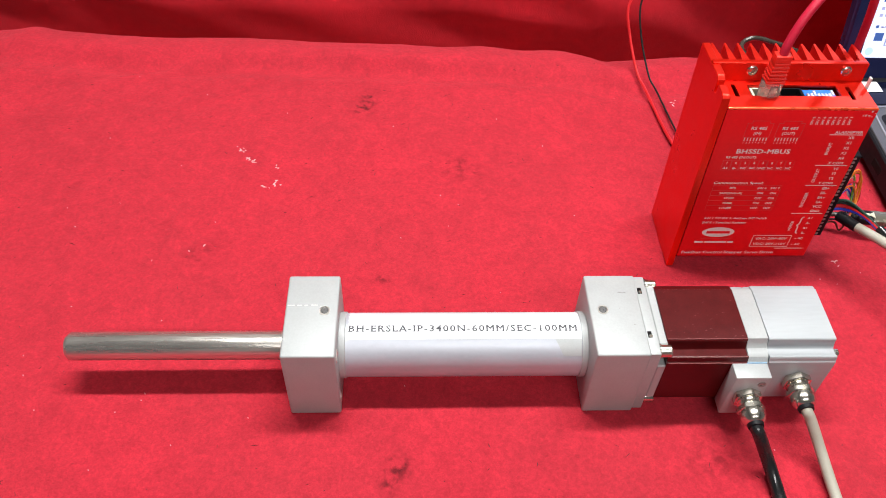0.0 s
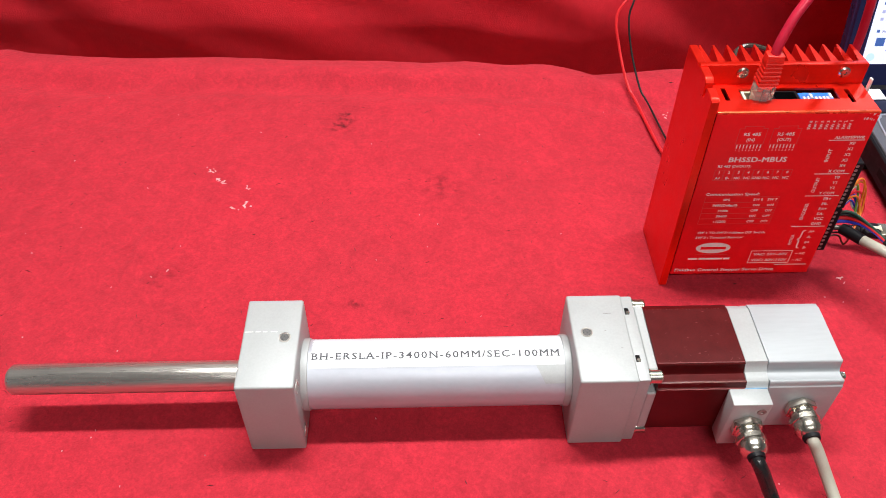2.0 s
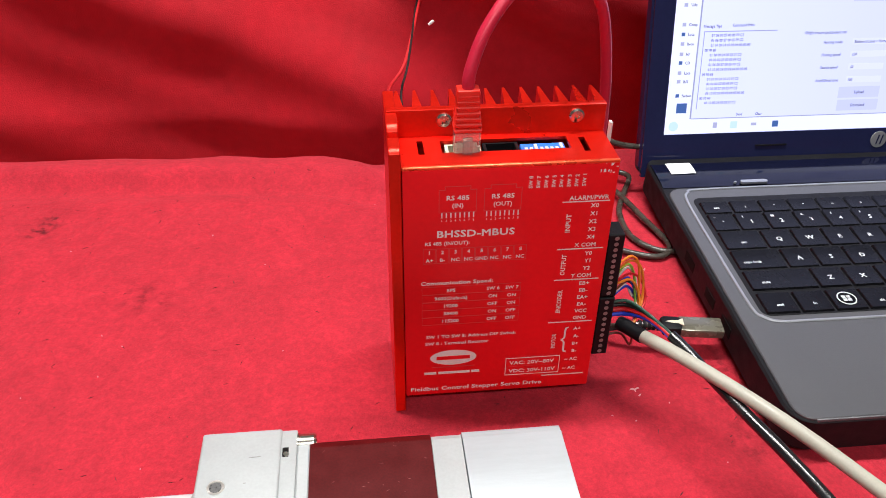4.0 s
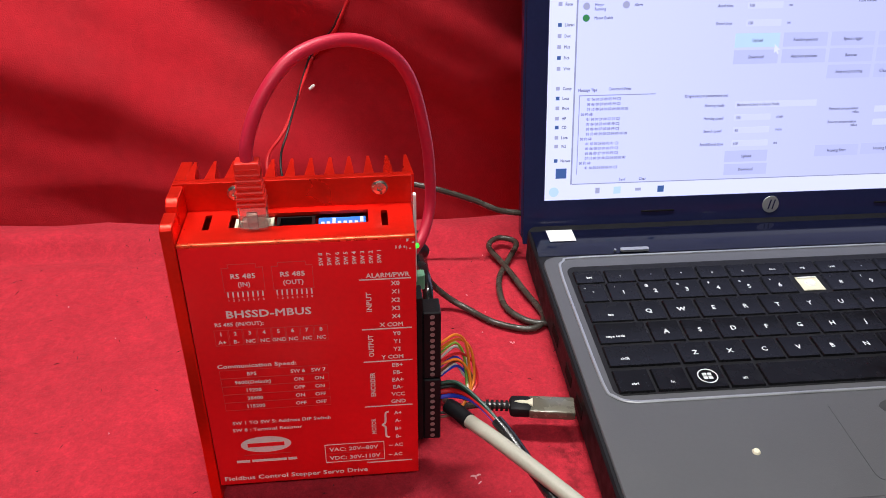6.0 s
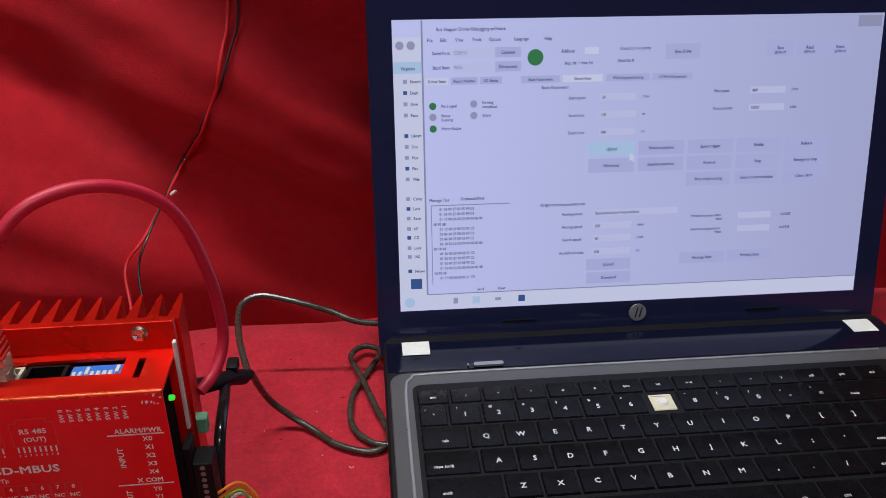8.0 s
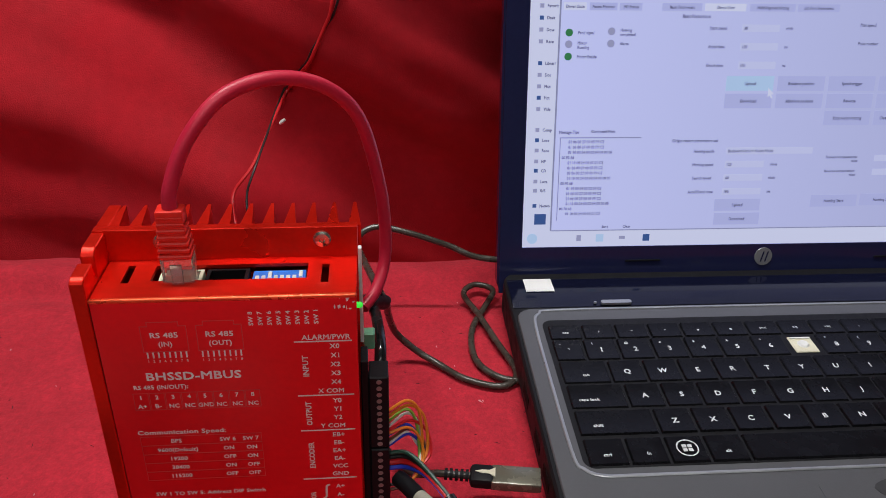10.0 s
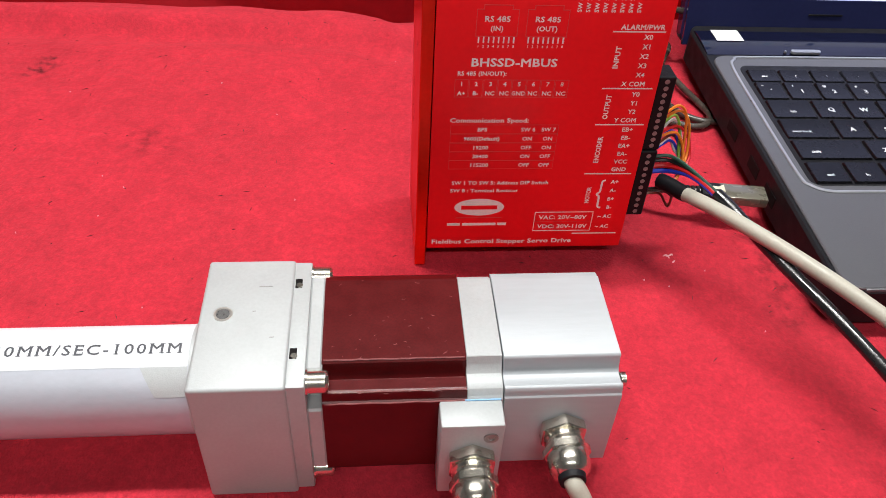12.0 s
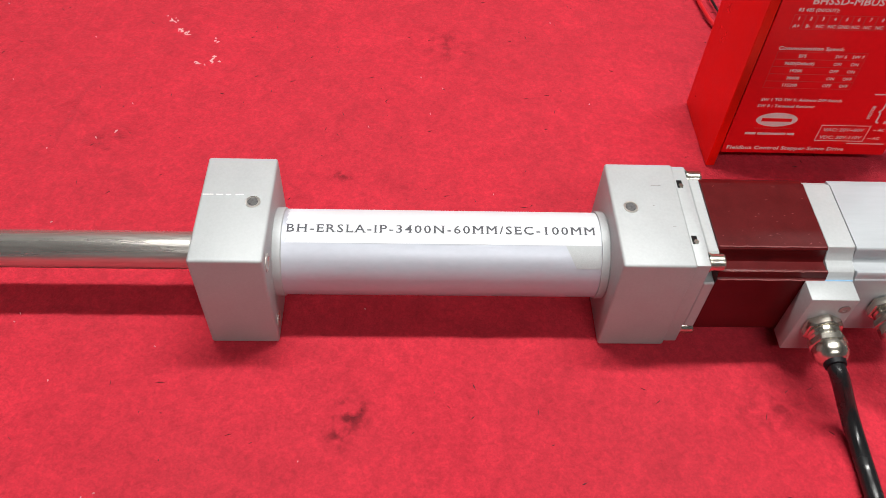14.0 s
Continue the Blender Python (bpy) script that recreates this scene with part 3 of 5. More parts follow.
        quad = [scuffs.verts.new((x + a * w, y + lean * a * w + b * d, z + 0.00012)) for a, b in ((-1, 0), (0, -1), (1, 0.2), (0.1, 1))]
        scuffs.faces.new(quad)
    part("scuff_marks", scuffs, M_WORN, motor, "pale scratches and specks in the paint")
    part("end_cap", prism(section(0.0298, 0.0190, True), "x", 0.1743, 0.1868, 0.0002), M_ALU, act)
    part("encoder_housing", prism(section(0.0297, 0.0192), "x", 0.1872, 0.2288, 0.0002), M_ENC, act, "silver ribbed encoder housing")
    for y, z in ((-0.0235, 0.054), (0.0235, 0.054), (-0.0235, 0.009), (0.0235, 0.009)):
        part("cap_screw", turned([(0.229, 0.0026), (0.2308, 0.0026), (0.2312, 0.002), (0.2312, 0)], "x", (y, z), 14), M_CHROME, act)

    # junction box and the two cable glands; they point to the front
    def gland(host, x, y, z):
        def ring(y0, y1, rad, turn):
            return prism([(x + rad * math.cos(a), z + rad * math.sin(a)) for a in (turn + k * math.pi / 3 for k in range(6))], "y", y - y1, y - y0, 0.0005)
        part("hex_base", ring(0.0000, 0.0046, 0.0090, math.pi / 6), M_CHROME, host)
        part("thread", turned([(y - 0.0046, 0.0068), (y - 0.0055, 0.0073), (y - 0.0064, 0.0067), (y - 0.0073, 0.0072), (y - 0.0086, 0.0067)], "y", (x, z), 24), M_CHROME, host)
        part("hex_nut", ring(0.0086, 0.0123, 0.0087, 0.2), M_CHROME, host)
        grip = [(y - 0.0123, 0.0075), (y - 0.0134, 0.0076), (y - 0.0165, 0.0076), (y - 0.0185, 0.0068), (y - 0.0198, 0.0056), (y - 0.0202, 0.0049), (y - 0.0196, 0.0045)]
        part("dome", turned(grip, "y", (x, z), 12), M_CHROME, host)
        part("seal", turned([(y - 0.0194, 0.0050), (y - 0.0224, 0.0046), (y - 0.0224, 0.0032)], "y", (x, z), 20), M_BLACK, host)
    jb = part("junction_box", box(0.1645, 0.1863, -0.0408, -0.0299, 0.013, 0.0530, 0.0008), M_ALU, act, "small silver junction box")
    part("gasket", box(0.1735, 0.1860, -0.0302, -0.0297, 0.0500, 0.0532), M_GASKET, jb, "thin blue gasket")
    part("box_screw", turned([(-0.0408, 0.0026), (-0.0413, 0.0025), (-0.0413, 0.0012), (-0.0409, 0.0010)], "y", (0.1818, 0.0462), 16), M_DULL, jb)
    gland(jb, 0.1757, -0.0408, 0.0345)
    gland(act, 0.2097, -0.0298, 0.0350)
    return act


actuator()
solid("motor_cable", hose([(0.1757, 0.2380, 0.0345), (0.1759, 0.2290, 0.0340), (0.1788, 0.2245, 0.0290), (0.1862, 0.2160, 0.0140), (0.1905, 0.1990, 0.0050), (0.1900, 0.180, 0.0042), (0.186, 0.12, 0.0042), (0.18, 0.05, 0.0042), (0.17, -0.08, 0.0042), (0.165, -0.3, 0.0042)], 0.0040, 16),
      M_CABLE, "glossy black round motor cable on the cloth", "cable")
solid("encoder_cable", hose([(0.2097, 0.2480, 0.0350), (0.2099, 0.2400, 0.0346), (0.2136, 0.2355, 0.0285), (0.2210, 0.2225, 0.0135), (0.2250, 0.2000, 0.0045), (0.2250, 0.170, 0.0036), (0.224, 0.10, 0.0036), (0.23, -0.05, 0.0036), (0.24, -0.3, 0.0036)], 0.0034, 16),
      M_GREY, "pale grey round encoder cable on the cloth", "cable")


# ---- the stepper drive ----
def drive():
    d = thing("servo_drive", "red anodised stepper drive with finned heatsink standing on cloth", "motor drive", pose(0.1668, 0.3855, 0.0045, -1.5, 0.1, 0))
    # heatsink: back plate, fins and the left side wall with its mounting ear
    hs = part("heatsink", box(-0.0035, 0.0985, 0.030, 0.0345, -0.0035, 0.1548, 0.0005), M_ANOD, d, "red anodised heatsink")
    side = [(0.0, -0.0044), (0.0, 0.1488), (0.0030, 0.1504), (0.0122, 0.1508), (0.0126, 0.1440), (0.0150, 0.1434), (0.0154, 0.1518), (0.019, 0.1540), (0.056, 0.1535), (0.056, -0.003), (0.030, -0.0044)]
    part("side_wall", prism(side, "x", -0.0040, 0.0012, 0.0004), M_ANOD, d, "heatsink side wall with mounting ear")
    for i in range(12):
        x = 0.0025 + i * 0.00862
        fin = prism([(x - 0.0026, 0.0345), (x + 0.0026, 0.0345), (x + 0.0006, 0.0560), (x - 0.0006, 0.0560)], "z", -0.0035, 0.1532)
        part("fin", fin, M_ANOD, hs)
    # cover: front panel and top with the openings
    front = part("front_panel", box(0.0016, 0.0980, 0.0, 0.0012, 0.0065, 0.1415, 0.0004), M_FACE, d, "red front panel with white printing")
    slots = [(0.0098, 0.0126, 0.0125, 0.0255), (0.0845, 0.0873, 0.0100, 0.0235), (0.0205, 0.0790, 0.0135, 0.0250)]
    part("top_panel", plate(0.0016, 0.0980, 0.0014, 0.0299, 0.1402, 0.1416, slots), M_ANOD, d, "red top panel with port openings")
    # edge strip in paler orange-red: wear, with the edge highlight put into the colour
    part("bright_edge", box(0.0014, 0.0981, -0.0005, 0.0016, 0.1404, 0.1422, 0.0008, 3), material("worn_highlight_red", (0.86, 0.10, 0.035), 0.3, 0.6, 0.15, 90), d, "worn edge of the cover with its highlight painted in")
    part("bottom_panel", box(0.0016, 0.0980, 0.0014, 0.0299, 0.0065, 0.0077), M_ANOD, d)
    part("circuit_board", box(0.0920, 0.0935, 0.006, 0.0285, 0.012, 0.139), M_DARK, d, "dark board edge inside the housing")
    part("side_strip", box(0.0986, 0.1000, 0.0225, 0.0252, 0.104, 0.1490, 0.0003, 1), M_WHITE, d, "pale bare side edge")
    part("inner_box", box(0.003, 0.0915, 0.003, 0.029, 0.012, 0.1285), M_DARK, d, "dark inside of the housing")
    for x in (0.0228, 0.0845):
        scr = turned([(0.0300, 0.0036), (0.0290, 0.0036), (0.0282, 0.0028), (0.0280, 0.0012), (0.0287, 0.0008)], "y", (x, 0.1497), 20)
        part("panel_screw", scr, M_CHROME, d, "cross-head nickel screw")
    # ports
    for i, x in enumerate((0.0225, 0.0400)):
        jack = part("network_jack", plate(x, x + 0.0162, 0.0140, 0.0246, 0.1300, 0.1398, [(x + 0.0014, x + 0.0148, 0.0152, 0.0236)]), M_CREAM if i == 0 else M_BLACK, d, "network socket")
        part("socket_void", box(x + 0.0016, x + 0.0146, 0.0154, 0.0234, 0.1300, 0.1340), M_DARK, jack)
        part("contacts", box(x + 0.0040, x + 0.0122, 0.0156, 0.0164, 0.1340, 0.1385), M_DULL, jack)
    dip = part("dip_switch", box(0.0575, 0.0780, 0.0140, 0.0245, 0.1290, 0.1388, 0.0003, 1), M_BLUE, d, "blue eight-way switch block")
    for i in range(8):
        y = (0.0165, 0.0165, 0.0195, 0.0165, 0.0165, 0.0165, 0.0165, 0.0200)[i]
        part("switch_lever", box(0.0588 + i * 0.00238, 0.0602 + i * 0.00238, y - 0.0020, y + 0.0028, 0.1388, 0.1396), M_WHITE, dip)
    # the side terminals
    t1 = part("terminal_header", box(0.0985, 0.1015, 0.0100, 0.0210, 0.018, 0.1035, 0.0004, 1), M_BLACK, d)
    for z0, z1, n in ((0.0575, 0.0955, 11), (0.0185, 0.0565, 10)):
        plug = part("terminal_plug", box(0.1016, 0.1098, 0.0095, 0.0215, z0, z1, 0.0005, 1), M_BLACK, d, "black pluggable screw terminal")
        for i in range(n):
            z = z0 + (i + 0.7) * (z1 - z0) / (n + 0.4)
            part("terminal_screw", turned([(0.0094, 0.0012), (0.0093, 0.0010), (0.0098, 0.0007), (0.0098, 0)], "y", (0.1058, z), 10), M_DULL, plug)
    led = glow("green_lamp", (0.05, 1.0, 0.06), 1.3)
    part("status_lamp", turned([(0.0978, 0.0012), (0.0994, 0.0012), (0.1000, 0.0008), (0.1002, 0)], "x", (0.0085, 0.1318), 14), led, d, "lit green status lamp")

    part("green_connector", box(0.0984, 0.1045, 0.0345, 0.0400, 0.0915, 0.1000, 0.0006, 1), material("pale_green_plastic", (0.16, 0.42, 0.26), 0.45), d, "small pale green connector")

    # printing on the front
    def face(bm, x, z, turn=False):
        if turn:
            return moved(bm, lambda a, b, c: (x - b, -0.00018, z + a))
        return moved(bm, lambda a, b, c: (x + a, -0.00018, z + b))

    def say(text, x, z, cap=0.0020, width=0, turn=False, bold=0.02, mat=M_PRINT):
        bm = letters(text, cap, bold)
        if width:
            fit_width(bm, width)
        part("printed_text", face(bm, x, z, turn), mat, front)

    def bar(x0, x1, z0, z1, mat=M_PRINT, name="printed_line"):
        part(name, box(x0, x1, -0.00020, -0.00002, z0, z1), mat, front)

    def frame_line(x0, x1, z0, z1, w=0.0003, mat=M_LINE):
        bm = box(x0, x1, -0.0002, 0, z1 - w, z1)
        for b in ((x0, x1, z0, z0 + w), (x0, x0 + w, z0 + w, z1 - w), (x1 - w, x1, z0 + w, z1 - w)):
            box(b[0], b[1], -0.0002, 0, b[2], b[3], bm=bm)
        part("printed_frame", bm, mat, front)
    for x, word in ((0.0262, "(IN)"), (0.0465, "(OUT)")):
        say("RS 485", x, 0.1262, 0.0023, 0.0102)
        say(word, x, 0.1222, 0.0021)
        a, b = x - 0.0085, x + 0.0085
        bm = box(a, a + 0.0003, -0.0002, 0, 0.1185, 0.1300)
        for q in ((b - 0.0003, b, 0.1185, 0.1300), (a, a + 0.003, 0.1300, 0.1303), (b - 0.003, b, 0.1300, 0.1303), (a + 0.003, b - 0.003, 0.1318, 0.1321),
                  (a + 0.0027, a + 0.003, 0.1300, 0.1321), (b - 0.003, b - 0.0027, 0.1300, 0.1321), (a, b, 0.1185, 0.1188)):
            box(q[0], q[1], -0.0002, 0, q[2], q[3], bm=bm)
        part("printed_frame", bm, M_LINE, front)
        for i in range(8):
            bar(a + 0.0011 + i * 0.00205, a + 0.0017 + i * 0.00205, 0.1158, 0.1186)
            say(str(i + 1), a + 0.0014 + i * 0.00205, 0.1144, 0.0011, bold=0)
    for i in range(8):
        say("SW %d" % (8 - i), 0.0585 + i * 0.00345, 0.1325, 0.0017, 0.0062, True)
    say("ALARM/PWR", 0.0860, 0.1233, 0.0022, 0.0185)
    groups = (("INPUT", 0.1098, ("X0", "X1", "X2", "X3", "X4", "X COM"), 0.1190, 0.1215),
              ("OUTPUT", 0.0862, ("Y0", "Y1", "Y2", "Y COM"), 0.0925, 0.0955),
              ("ENCODER", 0.0640, ("EB+", "EB-", "EA+", "EA-", "VCC", "GND"), 0.0748, 0.0775))
    for word, zm, names, ztop, zline in groups:
        say(word, 0.0775, zm, 0.0022, 0.0028 * len(word) * 0.72, True)
        bar(0.0738, 0.0958, zline - 0.0005, zline)
        for i, nm in enumerate(names):
            say(nm, 0.0890 - 0.0022 * (len(nm) > 4), ztop - i * 0.0043, 0.0021)
    bar(0.0733, 0.0955, 0.0505, 0.0510)
    say("MOTOR", 0.0770, 0.0385, 0.0021, 0.0095, True)
    for i, nm in enumerate(("A+", "A-", "B+", "B-")):
        say(nm, 0.0885, 0.0462 - i * 0.0050, 0.0020)
    brace = hose([(0.0842, 0, 0.0470), (0.0828, 0, 0.0462), (0.0826, 0, 0.0425), (0.0824, 0, 0.0402), (0.0812, 0, 0.0389), (0.0824, 0, 0.0376), (0.0826, 0, 0.0350), (0.0828, 0, 0.0316), (0.0842, 0, 0.0308)], 0.0005, 6, 5)
    part("printed_brace", moved(brace, lambda a, b, c: (a, -0.0001 + b * 0.2, c)), M_PRINT, front)
    say("~ AC", 0.0872, 0.0257, 0.0020)
    say("~ AC", 0.0868, 0.0195, 0.0020)
    bar(0.0728, 0.0948, 0.0148, 0.0153)
    say("BHSSD-MBUS", 0.0349, 0.1072, 0.0036, 0.0358, bold=0.05)
    say("RS 485 (IN/OUT):", 0.0218, 0.1021, 0.0019, 0.0205)
    for i, nm in enumerate(("A+", "B-", "NC", "NC", "GND", "NC", "NC", "NC")):
        say(str(i + 1), 0.0135 + i * 0.0061, 0.0972, 0.0019)
        say(nm, 0.0135 + i * 0.0061, 0.0928, 0.0019)
        frame_line(0.0106 + i * 0.0061, 0.0164 + i * 0.0061, 0.0908, 0.0992, 0.0002)
    say("Communication Speed:", 0.0268, 0.0795, 0.0021, 0.0345)
    for i, row in enumerate((("BPS", "SW 6", "SW 7"), ("9600(Default)", "ON", "ON"), ("19200", "OFF", "ON"), ("38400", "ON", "OFF"), ("115200", "OFF", "OFF"))):
        for x, word in zip((0.0240, 0.0443, 0.0535), row):
            say(word, x, 0.0748 - i * 0.0047, 0.0019)
        frame_line(0.0100, 0.0578, 0.0725 - i * 0.0047, 0.0772 - i * 0.0047, 0.00015)
    say("SW 1 TO SW 5: Address DIP Switch", 0.0345, 0.0460, 0.0019, 0.0450)
    say("SW 8 : Terminal Resistor", 0.0275, 0.0416, 0.0019, 0.0320)
    oval = turned([(-0.0002, 1.0), (-0.0003, 0)], "y", (0, 0), 36)
    part("printed_oval", moved(oval, lambda a, b, c: (0.0258 + a * 0.0118, b, 0.0318 + c * 0.0050)), M_PRINT, front, "white oval emblem")
    part("emblem_band", box(0.0172, 0.0344, -0.0005, -0.00032, 0.0306, 0.0330, 0.0001, 1), M_FACE, front, "plain red band across the emblem")
    bar(0.0150, 0.0370, 0.0252, 0.0256, M_LINE)
    for x0, x1 in ((0.0110, 0.0172), (0.0182, 0.0345), (0.0353, 0.0395)):
        bar(x0, x1, 0.0207, 0.0222)
    frame_line(0.0530, 0.0815, 0.0168, 0.0285, 0.0003, M_PRINT)
    say("VAC: 20V~80V", 0.0668, 0.0253, 0.0023, 0.0235)
    bar(0.0532, 0.0813, 0.0225, 0.0227, M_LINE)
    say("VDC: 30V-110V", 0.0672, 0.0197, 0.0023, 0.0245)
    say("Fieldbus Control Stepper Servo Drive", 0.0385, 0.0108, 0.0026, 0.0690, bold=0.045)
    # worn paint at the upper right corner
    rnd = random.Random(5)
    for i in range(9):
        x, z = 0.0895 + rnd.random() * 0.0075, 0.1345 + rnd.random() * 0.0060
        w, h = 0.0003 + rnd.random() * 0.0007, 0.0003 + rnd.random() * 0.0018
        part("paint_chip", prism([(x, z), (x + w, z + h * 0.3), (x + w * 0.8, z + h), (x - w * 0.2, z + h * 0.7)], "y", -0.00022, -0.00002), M_PRINT, front)
    return d


drive()


# ---- the red network lead ----
def lead():
    th = thing("network_lead", "red network cable with clear plug in the drive", "cable", pose(0.1985, 0.4050, 0.141))
    part("plug", box(-0.0058, 0.0058, -0.0040, 0.0040, -0.006, 0.0160, 0.0006), M_CLEAR, th, "clear network plug")
    part("plug_core", box(-0.0046, 0.0046, -0.0030, 0.0030, -0.004, 0.0075, 0.0004), M_CREAM, th)
    part("latch", box(-0.0022, 0.0022, -0.0052, -0.0042, -0.002, 0.0130, 0.0003), M_CLEAR, th)
    core = box(-0.0050, 0.0050, -0.0036, 0.0036, 0.0140, 0.0345, 0.0008)
    boot = part("strain_boot", core, M_REDBOOT, th, "ribbed bright red rubber boot")
    for i in range(7):
        z, r = 0.0150 + i * 0.0026, 0.0061 - i * 0.00022
        part("rib", box(-r, r, -r * 0.78, r * 0.78, z, z + 0.0017, 0.0004, 1), M_REDBOOT, boot)
    line = [(0.0, 0, 0.032), (0.001, 0.001, 0.042), (0.008, 0.006, 0.058), (0.021, 0.014, 0.0715), (0.039, 0.025, 0.0745), (0.0565, 0.036, 0.067), (0.069, 0.045, 0.050),
            (0.0765, 0.051, 0.018), (0.0788, 0.053, -0.008), (0.0778, 0.050, -0.022), (0.0738, 0.042, -0.031), (0.068, 0.034, -0.035)]
    part("cord", hose(line, 0.0028, 16), M_REDCABLE, th)


lead()


# ---- cords and wires behind ----
def cord(name, pts, rad, mat, label, n=10):
    return solid(name, hose(pts, rad, n), mat, label, "cable")


cord("power_cord", [(0.2770, 0.509, 0.063), (0.2690, 0.540, 0.062), (0.2620, 0.583, 0.054), (0.2635, 0.598, 0.055), (0.275, 0.602, 0.058), (0.295, 0.600, 0.054), (0.320, 0.597, 0.046), (0.345, 0.592, 0.038), (0.40, 0.60, 0.03), (0.47, 0.615, 0.02)], 0.0021, M_CORD,
     "thin dark cord running behind the laptop")
solid("adapter_lead", hose([(0.2770, 0.5080, 0.0630), (0.2785, 0.5150, 0.0560), (0.2795, 0.5240, 0.0420), (0.2840, 0.5340, 0.0220), (0.2960, 0.5340, 0.0085), (0.3090, 0.5270, 0.0030), (0.325, 0.5115, 0.0026), (0.346, 0.5040, 0.0026), (0.356, 0.516, 0.0030), (0.348, 0.545, 0.0045),
                      (0.340, 0.575, 0.0050), (0.333, 0.601, 0.0040), (0.342, 0.613, 0.0040), (0.354, 0.605, 0.0040), (0.345, 0.585, 0.0026), (0.334, 0.560, 0.0026), (0.333, 0.530, 0.0026), (0.345, 0.512, 0.0028), (0.362, 0.507, 0.003)],
     0.0021), M_CORD, "thin dark cord looped on the cloth beside the laptop", "cable")
blk = thing("adapter_plug", "black moulded plug behind the drive", "plug", pose(0.2600, 0.450, 0.100))
part("plug_body", hose([(0.0, 0.0, 0.0), (0.006, 0.016, -0.010), (0.0117, 0.033, -0.020), (0.0160, 0.048, -0.031)], 0.0043, 14), M_BLACK, blk)
part("plug_collar", hose([(0.0155, 0.047, -0.030), (0.0170, 0.053, -0.034), (0.0178, 0.058, -0.037)], 0.0030, 12), M_BLACK, blk)
part("plug_latch", box(0.010, 0.016, 0.034, 0.044, -0.020, -0.014, 0.001), M_BLACK, blk)
solid("drop_cord", hose([(0.2700, 0.480, 0.0800), (0.2725, 0.4600, 0.0850), (0.2738, 0.4380, 0.0860), (0.2735, 0.4280, 0.0780), (0.2725, 0.4210, 0.0600), (0.2720, 0.4190, 0.0250), (0.2700, 0.4220, 0.0040)], 0.0028), M_CABLE, "dark cord dropping beside the terminals", "cable")
RUN = [(0.188, 0.676, 0.072), (0.1735, 0.660, 0.054), (0.1765, 0.643, 0.030), (0.183, 0.618, 0.008), (0.188, 0.600, 0.003), (0.197, 0.523, 0.003), (0.215, 0.475, 0.003), (0.235, 0.455, 0.02)]
def before(x, z, gap=0.004):
    """A place just before the hanging backdrop."""
    return (x, drape(x, z)[1] - gap, z)


HANG = [(0.262, 0.345), (0.2600, 0.29), (0.2535, 0.205), (0.2445, 0.166), (0.228, 0.131), (0.205, 0.097)]
HANG = [(a + (c - a) * k / 4, b + (e - b) * k / 4) for (a, b), (c, e) in zip(HANG, HANG[1:]) for k in range(4)] + HANG[-1:]
cord("red_supply_wire", [before(x, z, 0.006) for x, z in HANG] + RUN, 0.0013, WIRES[0],
     "thin red supply wire hanging before the backdrop", 8)
cord("black_supply_wire", [before(x + float(np.interp(z, (0.09, 0.14, 0.17, 0.21, 0.30), (-0.002, -0.002, 0.003, 0.0075, 0.009))), z, 0.005) for x, z in HANG] + [(x + (0.002 if z > 0.06 else 0.010), y - 0.004, z + 0.0005) for x, y, z in RUN],
     0.0009, WIRES[2], "thin black supply wire hanging before the backdrop", 8)
part("splice", turned([(-0.0025, 0.0010), (0.0, 0.0013), (0.0025, 0.0010)], "x", (0, 0), 8), WIRES[5], thing("wire_joint", "pale bare joint in the supply wires", "joint", pose(0.209, 0.686, 0.099, 0, -40, 0)))

# wires from the side terminals
rnd = random.Random(3)
fan = [(4, 0.080), (4, 0.077), (6, 0.074), (5, 0.071), (0, 0.069), (1, 0.066), (7, 0.063), (5, 0.061), (4, 0.067), (1, 0.060)]
for k, (c, z) in enumerate(fan):
    dx, dy = -0.001 + 0.0060 * rnd.random(), 0.005 * rnd.random()
    cord("signal_wire", [(0.2765, 0.3995, z), (0.2845 + dx * 0.4, 0.402 + dy, z + 0.0005), (0.2895 + dx, 0.403 + dy, z - 0.007), (0.2910 + dx, 0.399 + dy, 0.055 - 0.004 * rnd.random()), (0.2890, 0.394 + dy * 0.4, 0.049), (0.2845, 0.3895, 0.0455)],
         0.0007, WIRES[c], "thin coloured signal wire at the terminal", 6)
for k, (c, z) in enumerate([(3, 0.0555), (2, 0.0530), (0, 0.0500), (1, 0.0470)]):
    cord("motor_wire", [(0.2765, 0.3995, z), (0.2835, 0.3985, z + 0.001), (0.2890 + 0.0006 * k, 0.3935 - 0.0008 * k, z * 0.5 + 0.0280), (0.2960 + 0.0003 * k, 0.3840 - 0.0006 * k, 0.0535 - 0.0006 * k), (0.3030, 0.3735 - 0.0004 * k, 0.0505 - 0.0005 * k)],
         0.0010 + 0.0004 * (k > 1), WIRES[c], "coloured motor lead bundled into a dark sleeve", 8)
for k, z in enumerate((0.036, 0.033)):
    cord("supply_lead", [(0.2765, 0.3995, z), (0.2840, 0.3990, z + 0.0005), (0.2890, 0.3970, z - 0.002 - 0.004 * k), (0.2880, 0.3930, 0.036), (0.2850, 0.3910, 0.043)], 0.0007, WIRES[2 + 5 * k], "thin dark lead under the cable end", 6)
